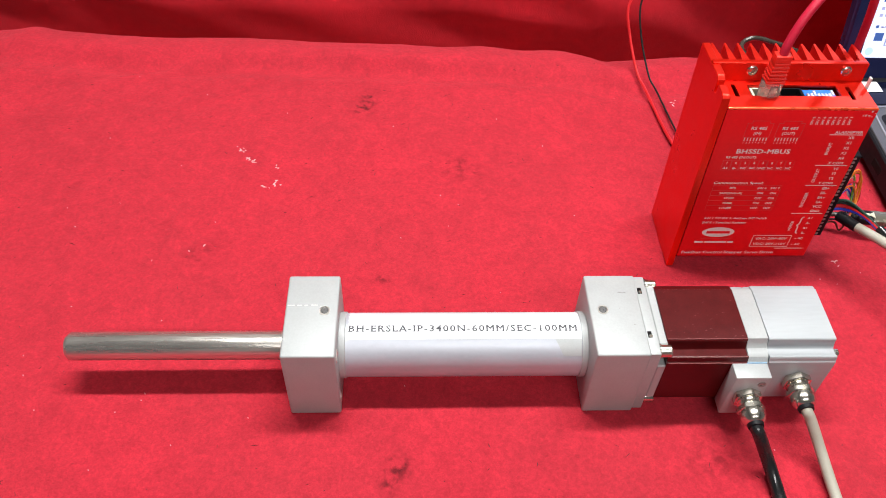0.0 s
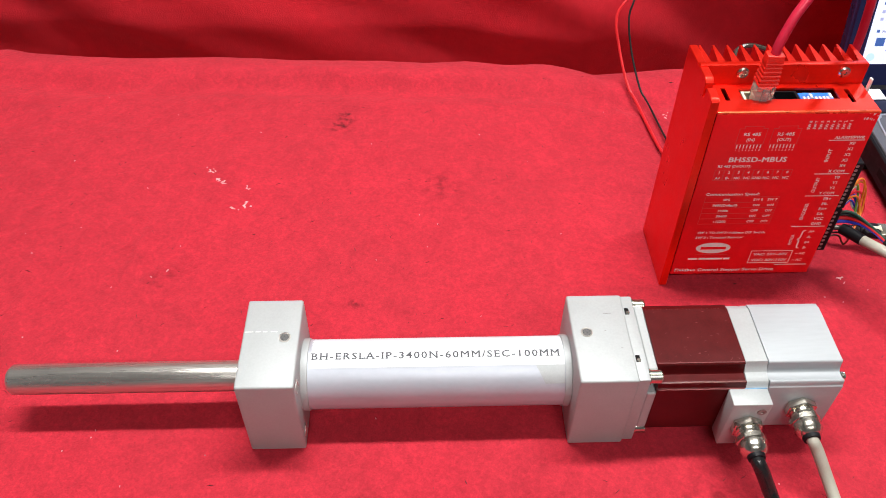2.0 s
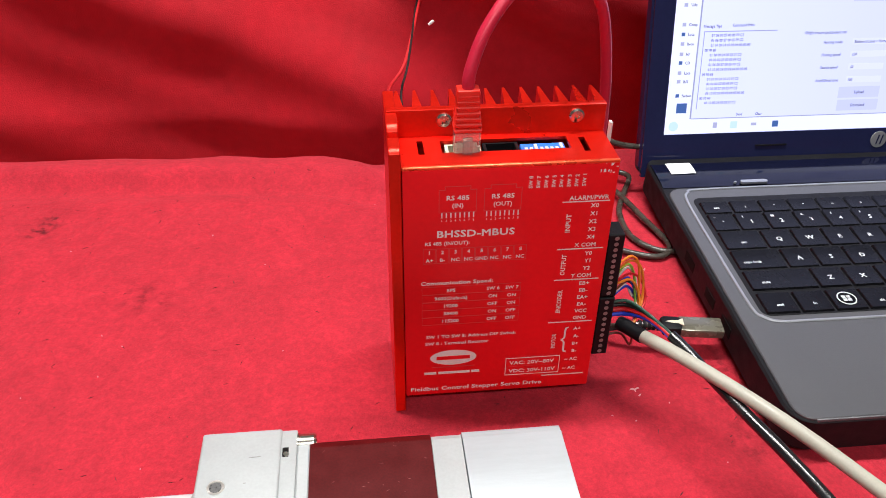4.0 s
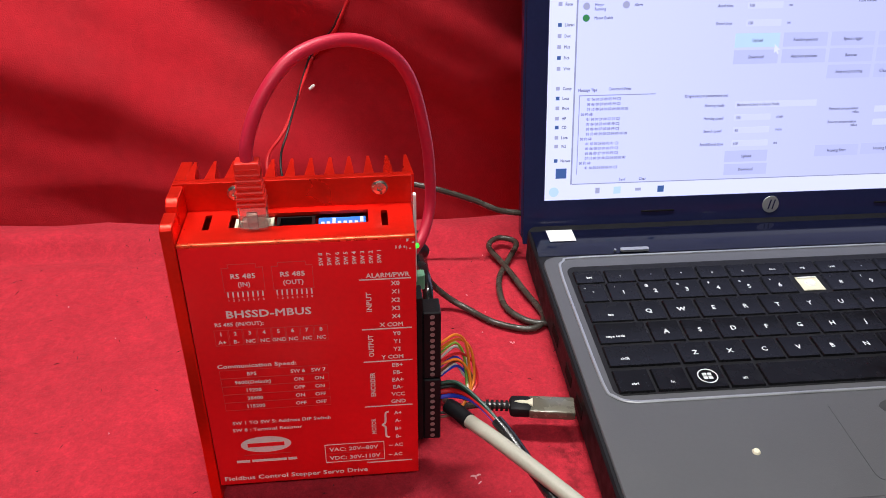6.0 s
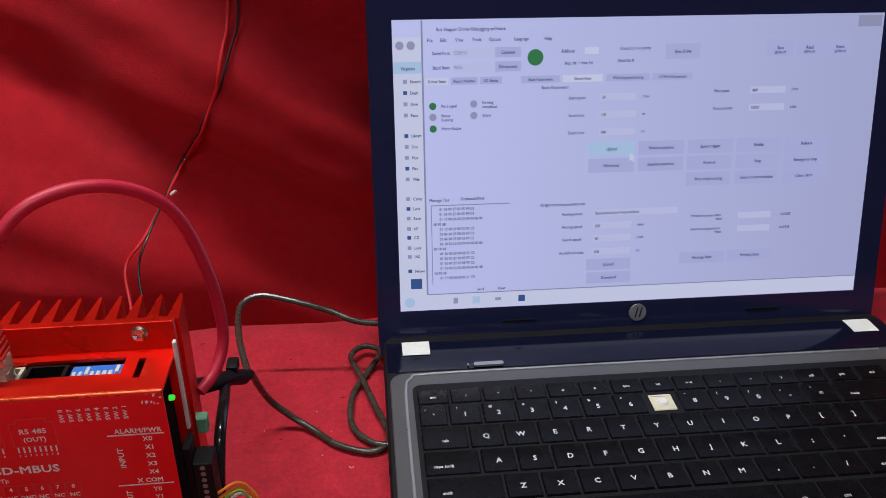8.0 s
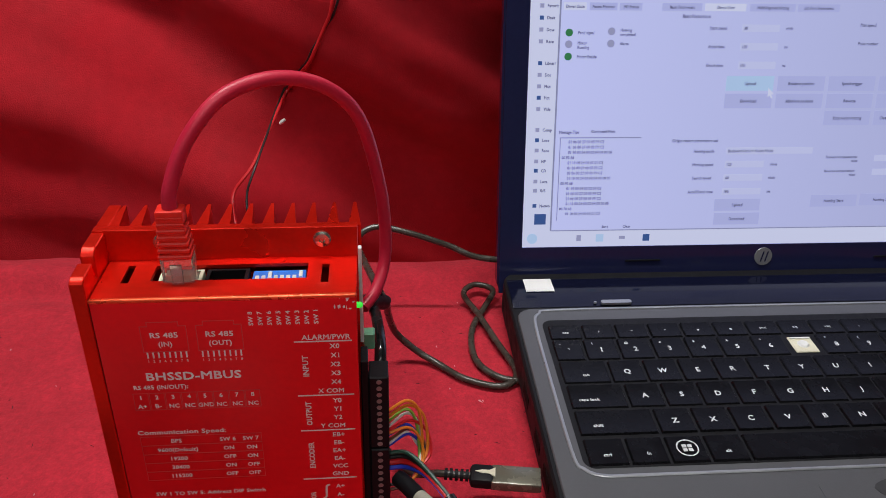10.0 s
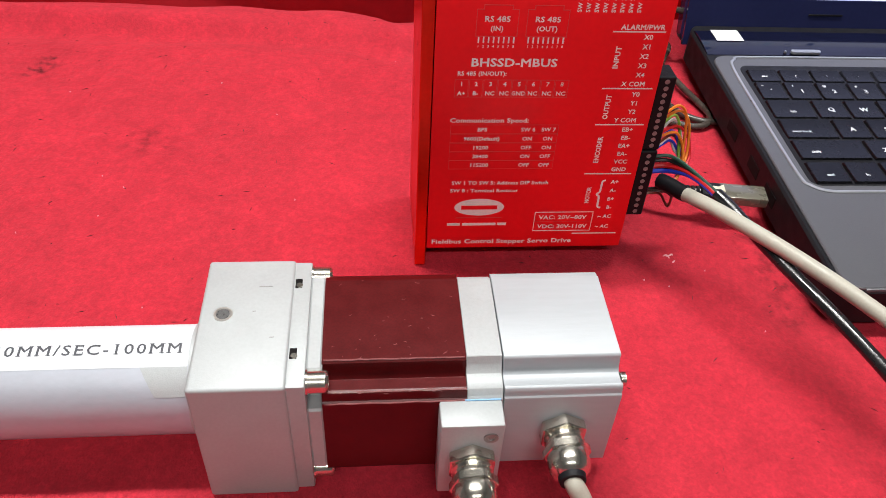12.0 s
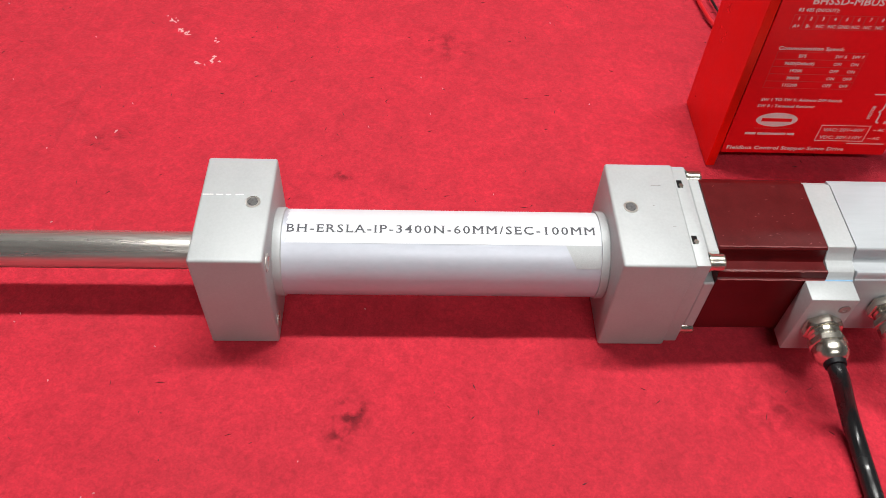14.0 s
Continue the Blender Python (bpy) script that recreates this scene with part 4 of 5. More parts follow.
cord("grey_motor_cable", [(0.2875, 0.3835, 0.0465), (0.2900, 0.3795, 0.0472), (0.300, 0.3645, 0.0495), (0.320, 0.3360, 0.0505), (0.340, 0.3085, 0.0490), (0.360, 0.2830, 0.0440), (0.39, 0.247, 0.034), (0.43, 0.198, 0.019), (0.48, 0.12, 0.0075), (0.54, 0.0, 0.005), (0.60, -0.25, 0.005)], 0.0034, M_GREY,
     "thick pale grey cable arching from the drive's terminals", 16)
cord("cable_sleeve", [(0.2805, 0.3945, 0.0450), (0.2835, 0.3900, 0.0458), (0.2870, 0.3842, 0.0464), (0.2888, 0.3812, 0.0469)], 0.0038, M_BLACK, "black sleeve on the cable end", 12)
cord("black_sleeve_cable", [(0.3010, 0.3760, 0.0512), (0.3060, 0.3660, 0.0495), (0.314, 0.3470, 0.0460), (0.322, 0.3255, 0.0445), (0.331, 0.3035, 0.0425), (0.342, 0.276, 0.0385), (0.355, 0.245, 0.030), (0.375, 0.195, 0.014), (0.39, 0.13, 0.0050), (0.42, -0.02, 0.0034), (0.45, -0.25, 0.0034)], 0.0029, M_CABLE,
     "thin black cable beside the grey one", 12)

# usb plug at the laptop's side
usb = thing("usb_cable", "black usb plug with clear grey shell in the laptop's side", "cable", pose(0.3345, 0.4185, 0.0165, 0, 0, -9))
part("shell", box(-0.008, 0.0165, -0.0062, 0.0062, -0.0028, 0.0028, 0.0010), material("smoky_plastic", (0.16, 0.15, 0.115), 0.25, 0.3, 0.1, 150), usb, "smoky grey plug shell")
part("plug_body", box(-0.0185, -0.006, -0.0060, 0.0060, -0.0034, 0.0034, 0.0024), M_BLACK, usb)
part("arrow_mark", prism([(-0.016, 0.0), (-0.0125, 0.0011), (-0.009, 0.0011), (-0.006, 0.0030), (-0.006, -0.0030), (-0.009, -0.0011), (-0.0125, -0.0011)], "z", 0.0030, 0.0037), M_CREAM, usb)
ribs = bmesh.new()
for i in range(5):
    turned([(-0.0205 - i * 0.0026, 0.0030), (-0.0190 - i * 0.0026, 0.0030)], "x", (0, 0), 12, ribs)
part("strain_relief", ribs, M_BLACK, usb)
part("cord", hose([(-0.018, 0, 0), (-0.034, 0.001, -0.001), (-0.048, 0.006, -0.007), (-0.062, 0.026, -0.0135), (-0.085, 0.046, -0.0143), (-0.14, 0.060, -0.0143)], 0.0019, 10), M_CORD, usb)


# ---- the laptop ----
def rounded(x0, x1, y0, y1, r, n=6):
    pts = []
    for cx, cy, a0 in ((x1 - r, y1 - r, 0), (x0 + r, y1 - r, 90), (x0 + r, y0 + r, 180), (x1 - r, y0 + r, 270)):
        pts += [(cx + r * math.cos(radians(a0 + 90 * k / n)), cy + r * math.sin(radians(a0 + 90 * k / n))) for k in range(n + 1)]
    return pts


M_SCREEN = glow("screen_page", (0.57, 0.61, 1.0), 1.27)
# the panel's viewing-angle falloff is put into its glow: brighter left, dimmer right
_nt = M_SCREEN.node_tree
_tex, _sep, _fall = _nt.nodes.new("ShaderNodeTexCoord"), _nt.nodes.new("ShaderNodeSeparateXYZ"), _nt.nodes.new("ShaderNodeMapRange")
_nt.links.new(_tex.outputs["Object"], _sep.inputs[0])
_nt.links.new(_sep.outputs["X"], _fall.inputs[0])
_fall.inputs["From Min"].default_value, _fall.inputs["From Max"].default_value = 0.02, 0.33
_fall.inputs["To Min"].default_value, _fall.inputs["To Max"].default_value = 1.42, 1.05
_nt.links.new(_fall.outputs[0], _nt.nodes["Principled BSDF"].inputs["Emission Strength"])
M_UIWHITE = glow("screen_white", (0.70, 0.74, 1.0), 1.28)
M_UIFIELD = glow("screen_field", (0.62, 0.66, 1.0), 1.24)
M_UIBTN = glow("screen_button", (0.53, 0.57, 0.98), 1.16)
M_UIHOT = glow("screen_hot_button", (0.50, 0.69, 1.0), 1.22)
M_UITEXT = glow("screen_text", (0.12, 0.13, 0.30), 0.9)
M_UILINE = glow("screen_line", (0.40, 0.43, 0.70), 0.9)
M_UIGREEN = glow("screen_green", (0.04, 0.30, 0.10), 0.9)
M_UIGREY = glow("screen_grey", (0.46, 0.48, 0.78), 0.95)
M_UIBLUE = glow("screen_blue", (0.05, 0.14, 0.45), 0.9)

DECK, KEYTOP = 0.0270, 0.0285


def laptop():
    lap = thing("laptop", "open black laptop with grey deck and lit screen", "laptop", pose(0.3530, 0.3362, 0.0, 1.0, 0.15, -0.55))
    W, D = 0.354, 0.252
    part("base", prism(rounded(0, W, 0, D, 0.014), "z", 0.004, DECK - 0.0012, 0.0012), M_BLACK, lap, "black lower case")
    for x in (0.03, W - 0.03):
        for y in (0.025, D - 0.03):
            part("rubber_foot", turned([(0.0, 0.006), (0.0042, 0.0065)], "z", (x, y), 14), M_BLACK, lap)
    part("deck", prism(rounded(0.0030, W - 0.0030, 0.0012, 0.2075, 0.010), "z", DECK - 0.0022, DECK, 0.0006), M_DECK, lap, "dark grey palm rest and key surround")
    rim = hose([(0.333, 0.0700, DECK), (0.24, 0.0700, DECK), (0.14, 0.0700, DECK), (0.045, 0.0700, DECK), (0.025, 0.0704, DECK), (0.0160, 0.0750, DECK), (0.0125, 0.085, DECK), (0.0120, 0.14, DECK),
                (0.0125, 0.190, DECK), (0.0165, 0.2015, DECK), (0.027, 0.2050, DECK), (0.10, 0.2055, DECK), (0.22, 0.2055, DECK), (0.33, 0.2055, DECK)], 0.0010, 8)
    rim = moved(rim, lambda a, b, c: (a, b, DECK + 0.0002 + (c - DECK) * 0.6))
    part("rim", rim, M_RIM, lap, "bright bevelled edge of the deck")
    part("front_lip", box(0.012, W - 0.012, 0.0005, 0.0040, DECK - 0.004, DECK - 0.0004, 0.0008), M_DECK, lap)
    part("key_well", prism(rounded(0.0165, 0.3315, 0.0752, 0.1945, 0.006), "z", DECK - 0.0002, DECK + 0.0002), M_BLACK, lap, "black recessed keyboard tray")
    part("touchpad", prism(rounded(0.125, 0.215, 0.010, 0.062, 0.004), "z", DECK - 0.0002, DECK + 0.00025), M_DECK, lap, "smooth touchpad")
    part("worn_patch", prism([(0.1650 + 0.013 * math.cos(a) * (1 + 0.15 * math.sin(3 * a)), 0.054 + 0.0085 * math.sin(a)) for a in (k * math.pi / 10 for k in range(20))], "z", DECK, DECK + 0.0004), material("smudge", (0.03, 0.03, 0.033), 0.5), lap, "dark worn patch")
    part("crumb", turned([(DECK, 0.0022), (DECK + 0.0010, 0.0016), (DECK + 0.0012, 0)], "z", (0.0745, 0.0320), 8), M_CREAM, lap)
    part("hinge_cover", prism([(0.2095, DECK - 0.004)] + [(y, DECK + 0.0005 - 4.0 * (y - 0.2275) ** 2) for y in (0.2095 + 0.00164 * k for k in range(19))] + [(0.2448, DECK - 0.0030), (0.2448, 0.006)], "x", 0.002, W - 0.004), M_STRIP, lap, "glossy black strip at the hinge")
    part("power_button", prism(rounded(0.0575, 0.0770, 0.2095, 0.2130, 0.0015, 3), "z", DECK, DECK + 0.0016), M_RIM, lap, "silver power button")
    part("button_dot", turned([(DECK, 0.0010), (DECK + 0.0012, 0.0008)], "z", (0.0540, 0.2117), 10), M_RIM, lap)

    # keys: pitch 20 mm, six rows
    P, RP = 0.02012, 0.0196
    X0, ROWY = 0.0185, (0.0850, 0.1053, 0.1250, 0.1449, 0.1645, 0.1812)

    def key(x0, x1, row, legend="", missing=False, tall=1.0):
        y = ROWY[row]
        hy = 0.0081 if row < 5 else 0.0056
        if missing:
            k = part("key_socket", box(x0 + 0.0030, x1 - 0.0030, y - hy + 0.001, y + hy - 0.001, DECK, DECK + 0.0010, 0.0004, 1), M_CREAM, lap, "bare cream key mount, cap missing")
            part("rubber_dome", turned([(DECK + 0.001, 0.0035), (DECK + 0.0020, 0.0026), (DECK + 0.0022, 0)], "z", ((x0 + x1) / 2, y), 14), M_WHITE, k)
            part("clip", box(x0 + 0.0040, x1 - 0.0040, y + 0.0048, y + 0.0058, DECK + 0.001, DECK + 0.0018), M_WHITE, k)
            return
        g = 0.0014
        lean, dish = (0.0004, 0.00032) if row >= 2 else (0.0, 0.0002) if row == 1 else (0.0, 0.00008)

        def over(dy):
            return KEYTOP + lean * dy / hy - dish * max(0, 1 - (dy / hy) ** 2)
        bm = bmesh.new()
        lo = [bm.verts.new((x, yy, DECK)) for x, yy in ((x0 + g * 0.4, y - hy - 0.0006), (x1 - g * 0.4, y - hy - 0.0006), (x1 - g * 0.4, y + hy + 0.0006), (x0 + g * 0.4, y + hy + 0.0006))]
        n = 5
        top = [[bm.verts.new((x0 + g + (x1 - x0 - 2 * g) * i / (n - 1), y - hy + 2 * hy * j / (n - 1),
                              over(hy * (2 * j / (n - 1) - 1)) - 0.00010 * (1 - (2 * i / (n - 1) - 1) ** 2))) for i in range(n)] for j in range(n)]
        for j in range(n - 1):
            for i in range(n - 1):
                bm.faces.new((top[j][i], top[j][i + 1], top[j + 1][i + 1], top[j + 1][i]))
        bm.faces.new([lo[0], lo[1]] + top[0][::-1])
        bm.faces.new([lo[1], lo[2]] + [top[j][n - 1] for j in range(n - 1, -1, -1)])
        bm.faces.new([lo[2], lo[3]] + top[n - 1])
        bm.faces.new([lo[3], lo[0]] + [top[j][0] for j in range(n)])
        k = part("key", bm, M_KEY, lap)
        if legend:
            word = len(legend) > 1
            cap = 0.0020 if word or row == 5 else 0.0034
            t = letters(legend, cap, 0.03)
            cx = (x0 + x1) / 2 if not (word and x1 - x0 > 0.03) else x0 + 0.011
            cy = y - 0.0004 if not word or row == 5 else y - 0.0025
            part("legend", moved(t, lambda a, b, c: (cx + a, cy + b, 0.00006 + over(cy + b - y))), M_LEGEND, k)
            if row == 4 and len(legend) == 1:
                sh = dict(zip("1234567890-=", "!@#$%^&*()_+")).get(legend, "~")
                part("legend", moved(letters(sh, 0.0017, 0.02), lambda a, b, c: (cx - 0.0045 + a, y + 0.0048 + b, 0.00006 + over(0.0048 + b))), M_LEGEND, k)

    def line(row, start, names, first=1.0, last=1.0):
        x = X0 + start * P
        for i, nm in enumerate(names):
            w = first if i == 0 else last if i == len(names) - 1 else 1.0
            key(x, x + w * P, row, nm, missing=(row == 4 and nm == "7"))
            x += w * P
    line(5, 0, ["esc", "?", "*", "*", "o", "o", "l<<", ">ll", ">>l", "-", "+", "x", "off", "prt", "del"])
    line(4, 0, list("`1234567890-=") + ["back"], 0.88, 2.12)
    line(3, 0, ["tab"] + list("QWERTYUIOP[]") + ["\\"], 1.36, 1.64)
    line(2, 0, ["caps lock"] + list("ASDFGHJKL;'") + ["enter"], 1.57, 2.43)
    line(1, 0, ["shift"] + list("ZXCVBNM,./") + ["shift"], 2.07, 2.93)
    x = X0
    for nm, w in (("ctrl", 1.05), ("fn", 1.0), ("", 1.0), ("alt", 1.0), ("", 5.2), ("alt", 1.1), ("ctrl", 1.2), ("", 1.15), ("", 1.15), ("", 1.15)):
        key(x, x + w * P, 0, nm)
        if (nm, w) == ("", 1.0):
            cx, cy = x + P / 2, ROWY[0]
            part("emblem_ring", turned([(KEYTOP + 0.0001, 0.0056), (KEYTOP + 0.0003, 0.0056), (KEYTOP + 0.0003, 0.0049), (KEYTOP + 0.0001, 0.0049), (KEYTOP + 0.0001, 0.0056)], "z", (cx, cy), 28, cap=False), M_LEGEND, lap)
            for a in (-1, 1):
                for b in (-1, 1):
                    part("emblem_pane", box(cx + a * 0.0014 - 0.0011, cx + a * 0.0014 + 0.0011, cy + b * 0.0013 - 0.0010, cy + b * 0.0013 + 0.0010, KEYTOP, KEYTOP + 0.0003), M_LEGEND, lap)
        x += w * P
    # ports along the left side
    for y0, y1 in ((0.075, 0.089), (0.10, 0.114), (0.135, 0.150)):
        part("port", box(-0.0003, 0.0012, y0, y1, 0.011, 0.018), M_DARK, lap)

    # the lid leans back; its own axes: u across, v up along it, w out of the screen
    tilt = Matrix.Translation((-0.0026, 0.2450, 0.0156)) @ Euler((radians(-15.0), 0, 0)).to_matrix().to_4x4()

    def lid(bm):
        bm.transform(tilt)
        return bm

    def up(u0, u1, v0, v1, w0, w1, bevel=0.0):
        return lid(box(u0, u1, -w1, -w0, v0, v1, bevel))
    T, L, R_, B, H = 0.2185, 0.0155, 0.3375, 0.0290, 0.2365
    part("lid_shell", lid(moved(prism(rounded(0.0, W, -0.003, H, 0.008), "y", 0.003, 0.014, 0.0015), lambda a, b, c: (a, b, c))), M_GLOSS, lap, "glossy black lid")
    bez = bmesh.new()
    for a, b, c, e in ((0.001, W - 0.001, -0.002, B), (0.001, W - 0.001, T, H - 0.001), (0.001, L, B, T), (R_, W - 0.001, B, T)):
        box(a, b, 0.0, 0.0030, c, e, bm=bez)
    part("bezel", lid(bez), M_GLOSS, lap, "glossy black screen bezel")
    part("emblem", lid(turned([(-0.0002, 0.0062), (-0.0006, 0.0060), (-0.0006, 0)], "y", (0.1800, 0.0205), 28)), M_RIM, lap, "round silver maker's emblem")
    for du in (-0.0022, 0.0008):
        part("emblem_bar", lid(prism([(0.1800 + du, 0.0170), (0.1808 + du, 0.0170), (0.1825 + du, 0.0240), (0.1817 + du, 0.0240)], "y", -0.0010, -0.0005)), M_GLOSS, lap)
    for a in (0.085, 0.258):
        part("bezel_bumper", up(a, a + 0.024, 0.0185, 0.0197, 0.0, 0.0008, 0.0003), M_BLACK, lap)
    for a in (0.0125, 0.3235):
        tape = bmesh.new()
        rows = [[tape.verts.new((x, y, DECK + 0.0008 - 4.0 * (y - 0.2275) ** 2 + lift)) for x in (a, a + 0.0182)] for lift in (0, 0.0003) for y in np.linspace(0.2245, 0.2395, 6)]
        for r0, r1 in zip(rows[:6], rows[1:6]):
            tape.faces.new((r0[0], r1[0], r1[1], r0[1]))
        for r0, r1 in zip(rows[6:], rows[7:]):
            tape.faces.new((r0[0], r0[1], r1[1], r1[0]))
        part("paper_sticker", tape, M_WHITE, lap, "square of white paper tape")
    part("webcam_oval", lid(moved(turned([(-0.0002, 1), (-0.0004, 0)], "y", (0, 0), 20), lambda a, b, c: (0.179 + a * 0.0042, b - 0.0003, 0.0085 + c * 0.0016))), M_RIM, lap)
    disp = part("display", up(L, R_, B, T, -0.0030, -0.0006), M_SCREEN, lap, "lit screen with a settings window")

    def pane(u0, u1, v0, v1, mat, level=1, name="panel"):
        part(name, up(u0 / 1000, u1 / 1000, v0 / 1000, v1 / 1000, -0.0006, -0.0006 + 0.00012 * level), mat, disp)

    def say(text, u, v, cap=1.9, left=False, mat=M_UITEXT):
        bm = letters(text, cap / 1000 * 1.12, 0.02, 0.84)
        if left:
            lo = min(q.co.x for q in bm.verts)
            moved(bm, lambda a, b, c: (a - lo, b, c))
        part("text_line", lid(moved(bm, lambda a, b, c: (u / 1000 + a, 0.0006 - 0.00062, v / 1000 + b))), mat, disp)

    def ball(u, v, r, mat):
        part("indicator", lid(turned([(0.0006 - 0.0001, r / 1000), (0.0006 - 0.0006, r / 1000)], "y", (u / 1000, v / 1000), 24)), mat, disp)

    def button(word, u, v, w=30, h=9, mat=M_UIBTN):
        pane(u - w / 2, u + w / 2, v - h / 2, v + h / 2, mat, 2, "button")
        say(word, u, v, 1.8)
    # file list at the left, window border, task bar
    pane(15.6, 33.5, 40, 208, M_UIWHITE)
    pane(33.5, 34.6, 40, 218, M_UILINE)
    pane(15.6, 33.5, 186, 193, M_UIHOT, 2)
    say("Organize", 25, 189, 1.7)
    ball(20, 203, 2.6, M_UIGREY)
    ball(27, 203, 2.6, M_UIGREY)
    for i, (word, v) in enumerate((("Favorit", 181), ("Desk", 174), ("Dow", 167), ("Rece", 160), ("Librari", 147), ("Doc", 140), ("Mus", 133), ("Pict", 126), ("Vide", 119), ("Comp", 106), ("Loca", 99.5), ("Rece", 93), ("HP", 86), ("CD", 80), ("Loca", 73), ("INS", 67), ("Netwo", 57))):
        say(word, 26, v, 1.7, True)
        pane(21.5, 24.0, v - 1.2, v + 1.2, M_UIBLUE if i % 3 == 1 else M_UIGREY, 2, "icon")
    pane(15.6, 337, 29.4, 40.0, M_UIWHITE, 2)
    pane(34.6, 337, 39.8, 40.4, M_UILINE, 3)
    ball(22, 35, 3.4, M_UIHOT)
    pane(96, 100.5, 32.5, 37, M_UIBLUE, 3, "icon")
    pane(64.5, 69.5, 32.4, 37.4, M_UIHOT, 3, "icon")
    pane(51.5, 54.5, 33, 37, M_UIGREY, 3, "icon")
    pane(80, 84, 34, 36, M_UIGREY, 3, "icon")
    pane(23, 30.5, 44.5, 51.5, M_UIBLUE, 3, "icon")
    say("Bus Stepper Driver Debugging software", 65, 212.5, 1.9)
    pane(320, 336, 210, 217, M_UIGREY, 2)
    for word, u in (("File", 38), ("Edit", 46.5), ("View", 56.5), ("Tools", 67.5), ("Option", 79), ("Language", 96), ("Help", 113)):
        say(word, u + 1, 206, 1.8)
    # connection rows
    for word, val, btn, v in (("Serial Port:", "COM11", "Connect", 198), ("Baud Rate:", "9600", "Disconnect", 189.2)):
        say(word, 46, v, 1.8)
        pane(53, 78.5, v - 2.3, v + 2.3, M_UIFIELD, 2, "field")
        say(val, 54, v, 1.9, True, M_UIGREY)
        button(btn, 88.5, v, 16.5, 6.2)
    ball(106, 194.4, 5.1, M_UIGREEN)
    say("Address:", 127, 198, 1.8)
    pane(138, 147, 195.8, 200, M_UIWHITE, 2, "field")
    say("Stop bit: 1 stop bit", 134, 190.5, 1.7)
    say("Check bit: No parity", 171, 199, 1.7)
    say("Data bit: 8", 165, 191.5, 1.7)
    button("Sync Drive", 202.5, 196.5, 23, 9.5)
    for word, u in (("Save", 268), ("Read", 288), ("Reset", 309)):
        button(word, u, 197.5, 18.5, 10.5)
        say("EEPROM", u, 194.6, 1.5)
    # tabs
    for word, u, w, on in (("Driver State", 43, 14, True), ("Param Monitor", 60.5, 17, False), ("I/O Status", 77.5, 14, False), ("Basic Parameters", 109.5, 25, False),
                           ("Demo View", 137, 26, True), ("Multi-Segment Setting", 167, 29, False), ("I/O Port Parameters", 196.5, 27, False)):
        pane(u - w / 2, u + w / 2, 178.5, 183, M_UIWHITE if on else M_UIBTN, 2, "tab")
        say(word, u, 180.7, 1.6)
    say("Basic Parameters", 119, 175.5, 1.8)
    for word, u, v, mat in (("Pend signal", 40, 165.3, M_UIGREEN), ("Motor", 40, 158.4, M_UIGREY), ("Motor Enable", 40, 151, M_UIGREEN), ("Homing", 66.3, 166.2, M_UIGREY), ("Alarm", 66.3, 158.9, M_UIGREY)):
        ball(u, v, 2.3, mat)
        say(word, u + 5.5, v + (0.8 if word in ("Motor", "Homing") else 0), 1.6, True)
    say("Running", 45.5, 156.6, 1.6, True)
    say("completed", 71.8, 164.4, 1.6, True)
    for lab_u, rows, f0 in ((128, (("Start speed", "30", "r/min", 168.5), ("Accel time", "100", "ms", 157.3), ("Decel time", "100", "ms", 146)), 149),
                            (225, (("Max speed", "400", "r/min", 170.8), ("Pulse number", "12000", "pulse", 159.5)), 250)):
        for word, val, unit, v in rows:
            say(word, lab_u, v, 1.7, True)
            pane(f0, f0 + 24, v - 2.2, v + 2.2, M_UIFIELD, 2, "field")
            say(val, f0 + 1, v, 1.7, True)
            say(unit, f0 + 28, v, 1.5, True)
    names = (("Upload", "Relative position", "Speed trigger", "Enable", "Release"), ("Download", "Absolute position", "Reverse", "Stop", "Emergency stop"), (None, None, "Stop reciprocating", "Clear current position", "Clear alarm"))
    for j, row in enumerate(names):
        for i, word in enumerate(row):
            if word:
                button(word, 157.7 + i * 33.6, 134.8 - j * 10.9, 31, 9.2, M_UIHOT if word == "Upload" else M_UIBTN)
    # message list
    say("Message Tips", 43, 104.6, 1.7)
    say("Command Print", 65, 105, 1.7)
    pane(37.5, 90, 100.6, 101.2, M_UILINE, 2)
    pane(37.5, 38, 47, 101, M_UILINE, 2)
    codes = ("01 06 00 27 00 05 F9 C2", "01 06 00 27 00 05 F9 C2", "01 10 00 24 00 02 04 00 00 00", "00 F0 68", "01 10 00 24 00 02 01 C3")
    for i in range(15):
        word = codes[i % 5]
        say(word, 39 if len(word) < 10 else 43, 98.4 - i * 3.35, 1.6, True)
    say("Send", 70, 42.6, 1.6)
    say("Clear", 84.5, 42.6, 1.6)
    # origin return parameters
    say("Origin return parameters set", 125.5, 98.8, 1.8)
    for word, val, unit, v in (("Homing mode", "Backward Limit + Home Mode", "", 92), ("Homing speed", "120", "r/min", 83.2), ("Search speed", "60", "r/min", 74.4), ("Accel/Decel time", "100", "ms", 65.2)):
        say(word, 132, v, 1.7)
        pane(147, 205 if not unit else 173, v - 2.1, v + 2.1, M_UIFIELD, 2, "field")
        say(val, 148, v, 1.7, True)
        if unit:
            say(unit, 177, v, 1.6, True)
    button("Upload", 158, 56.2, 31, 8)
    button("Download", 158.5, 46.8, 31, 8)
    for word, v in (("Forward compensation", 86.6), ("Reverse compensation", 77.4)):
        say(word, 225, v + 1, 1.6)
        say("value", 234, v - 1.5, 1.6)
        pane(248, 271, v - 2.1, v + 2.1, M_UIFIELD, 2, "field")
        say("0.65535", 281.5, v, 1.6)
    button("Homing Start", 224, 58.3, 32, 8)
    button("Homing Stop", 258, 58.8, 32, 8)
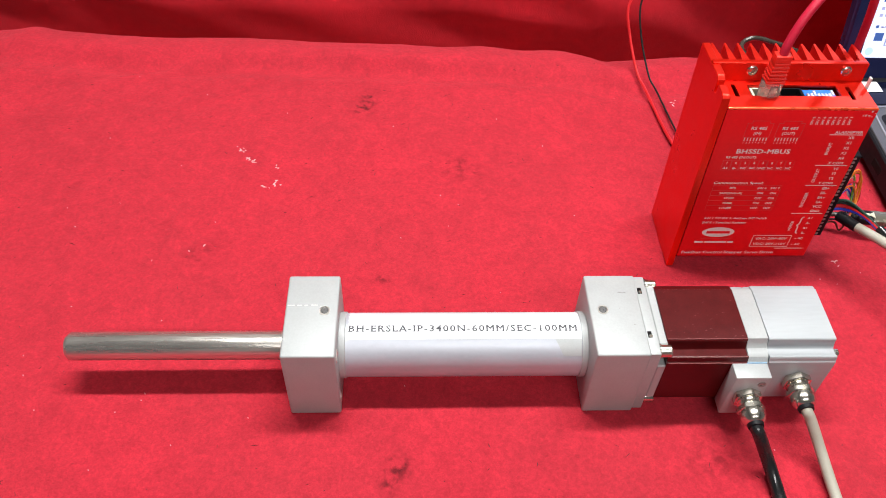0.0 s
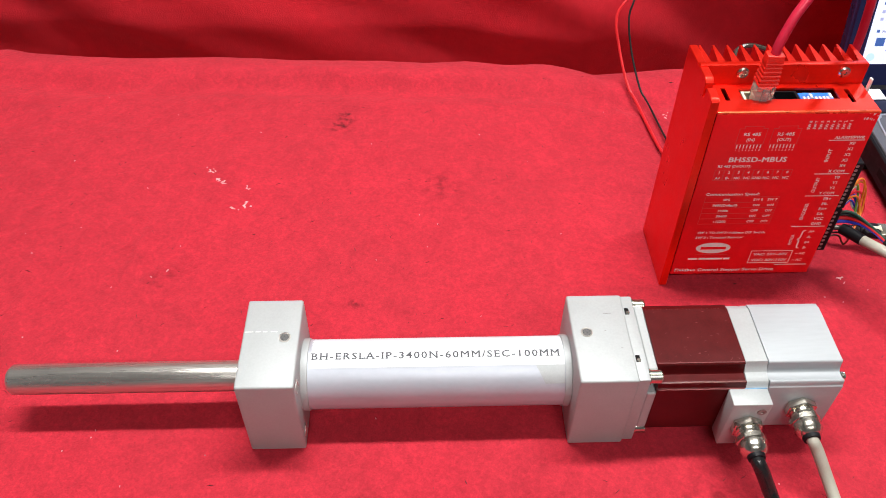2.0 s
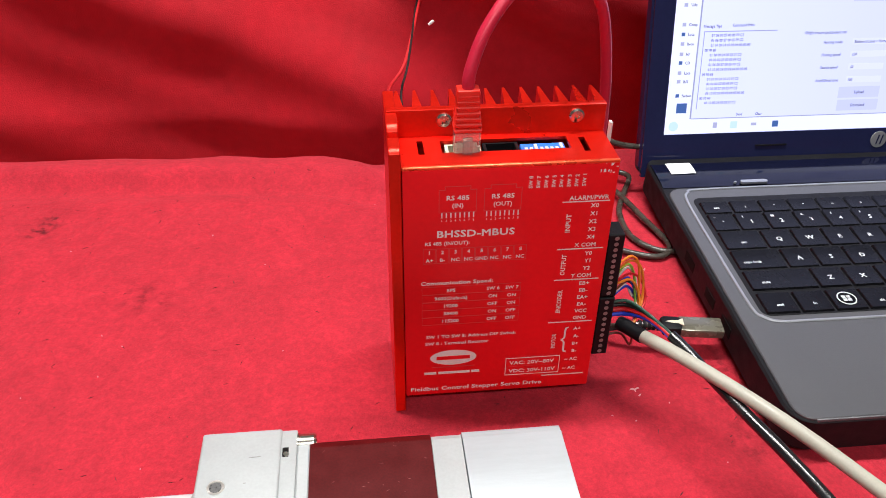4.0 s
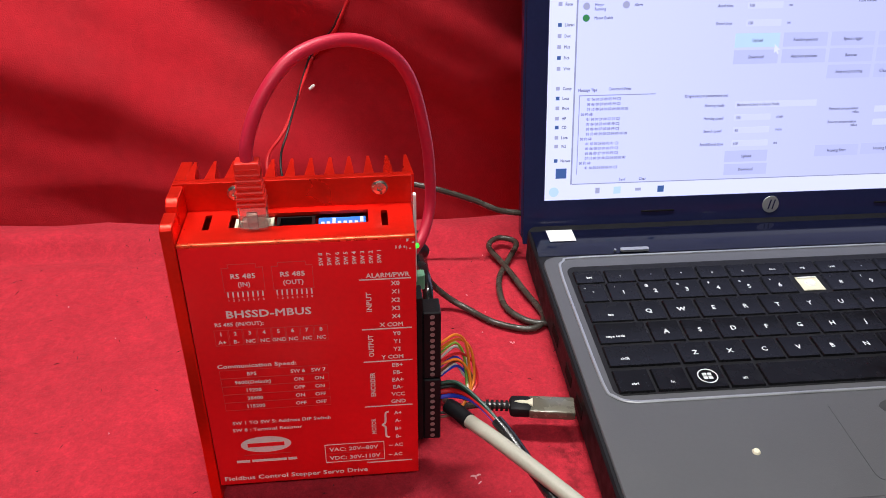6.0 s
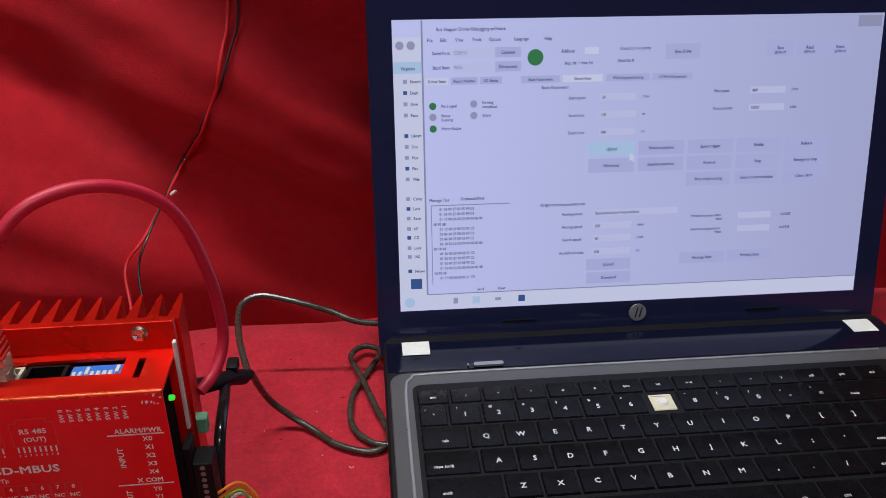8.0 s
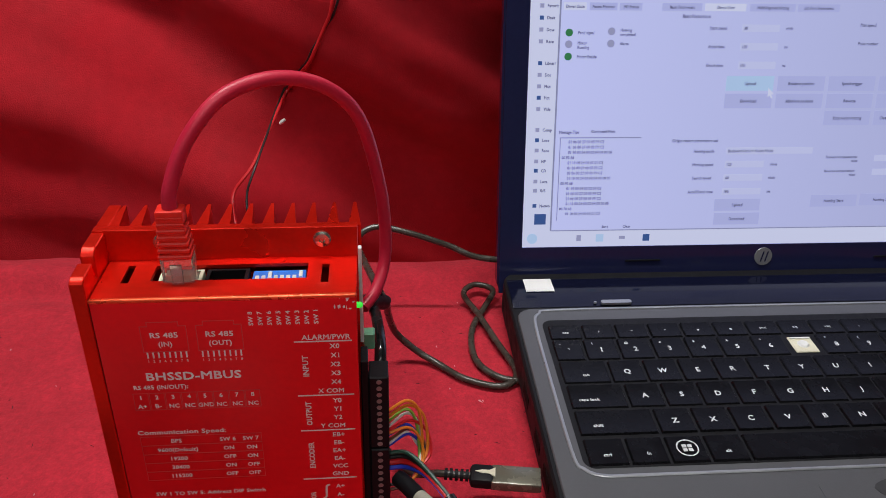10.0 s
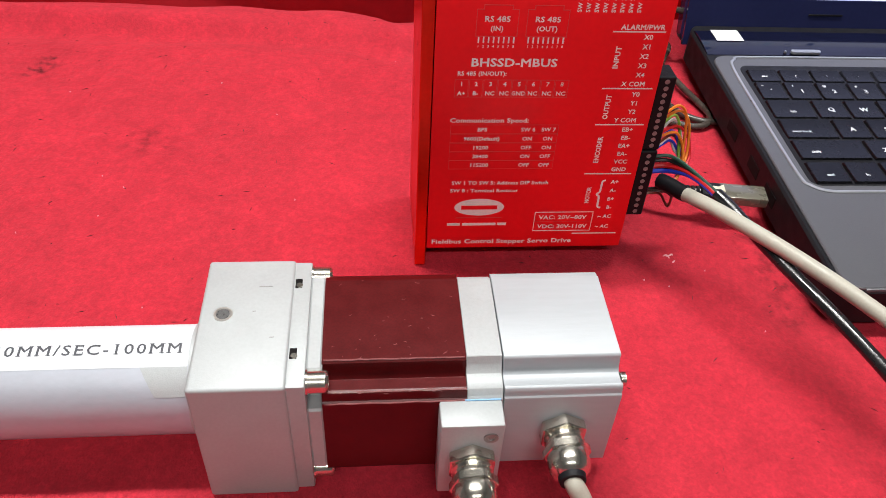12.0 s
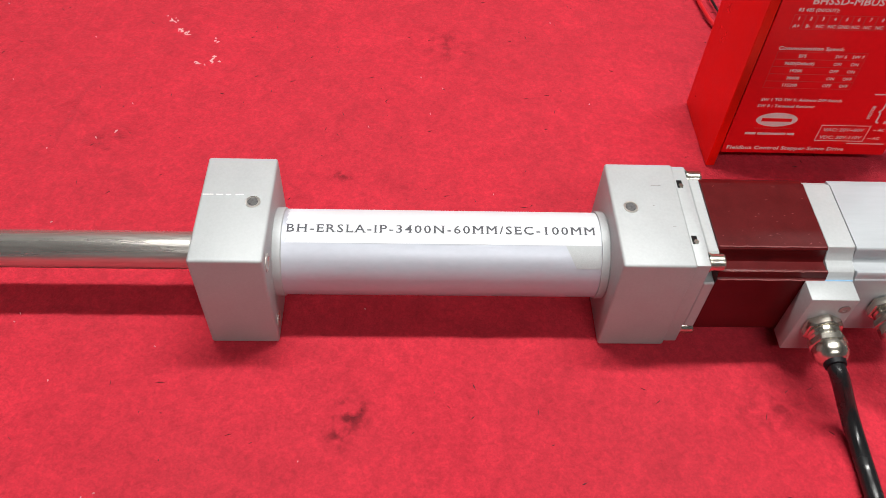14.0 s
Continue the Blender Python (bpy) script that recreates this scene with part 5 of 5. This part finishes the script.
    cur = prism([(x - 8.0, z + 4.0) for x, z in ((178, 128), (178, 122.2), (179.4, 123.4), (180.4, 121.4), (181.3, 121.9), (180.3, 123.9), (182, 124.2))], "y", 0.0, 1.0)
    part("pointer", lid(moved(cur, lambda a, b, c: (a / 1000, 0.00004 - 0.0001 * b, c / 1000))), M_UIWHITE, disp)


laptop()


# ---- lint and crumbs on the cloth ----
def lint():
    rnd = random.Random(11)
    bm = bmesh.new()
    spots = [(-0.164, 0.5010, 9, 0.0025), (-0.173, 0.5185, 6, 0.0028), (-0.1405, 0.493, 3, 0.0015), (-0.1415, 0.474, 7, 0.0030), (-0.150, 0.471, 3, 0.002), (0.293, 0.388, 6, 0.0022), (0.214, 0.586, 4, 0.003), (-0.187, 0.404, 2, 0.004), (0.330, 0.50, 2, 0.003)]
    spots += [(rnd.uniform(-0.35, 0.34), rnd.uniform(0.15, 0.62), 1, 0.001) for _ in range(60)]
    for x, y, n, r in spots:
        for _ in range(n):
            a, px, py = rnd.random() * 6.3, x + rnd.gauss(0, r), y + rnd.gauss(0, r)
            long, wide = rnd.uniform(0.0006, 0.0034 if n > 1 else 0.0011), rnd.uniform(0.0003, 0.0009 if n > 1 else 0.0004)
            c, s = math.cos(a), math.sin(a)
            vs = []
            for k in range(6):
                t = k * math.pi / 3
                u, v = long * math.cos(t) * rnd.uniform(0.6, 1.2), wide * math.sin(t) * rnd.uniform(0.6, 1.3)
                vs.append((px + c * u - s * v, py + s * u + c * v))
            z = tablecloth(px, py)[2]
            lo = [bm.verts.new((p, q, z - 0.0003)) for p, q in vs]
            top = bm.verts.new((px, py, z + 0.0010))
            for k in range(6):
                bm.faces.new((lo[k], lo[(k + 1) % 6], top))
    solid("cloth_lint", bm, material("pale_lint", (0.72, 0.45, 0.45), 0.8), "pale lint and crumbs on the red cloth", "lint", kind="stuff")


def specks():
    """Dark fluff caught in the nap."""
    rnd = random.Random(21)
    bm = bmesh.new()
    for _ in range(420):
        px, py = rnd.uniform(-0.40, 0.36), rnd.uniform(0.12, 0.64)
        if -0.25 < px < 0.24 and 0.24 < py < 0.34:
            continue
        a, long, wide = rnd.random() * 6.3, rnd.uniform(0.0006, 0.0036), rnd.uniform(0.0002, 0.0005)
        c, s = math.cos(a), math.sin(a)
        z = tablecloth(px, py)[2]
        lo = [bm.verts.new((px + c * u - s * v, py + s * u + c * v, z - 0.0002)) for u, v in ((-long, 0), (0, -wide), (long, wide * 0.3), (0, wide))]
        top = bm.verts.new((px, py, z + 0.0005))
        for k in range(4):
            bm.faces.new((lo[k], lo[(k + 1) % 4], top))
    solid("cloth_specks", bm, material("dark_fluff", (0.10, 0.006, 0.010), 0.9), "dark fluff specks in the red nap", "lint", kind="stuff")


lint()
specks()
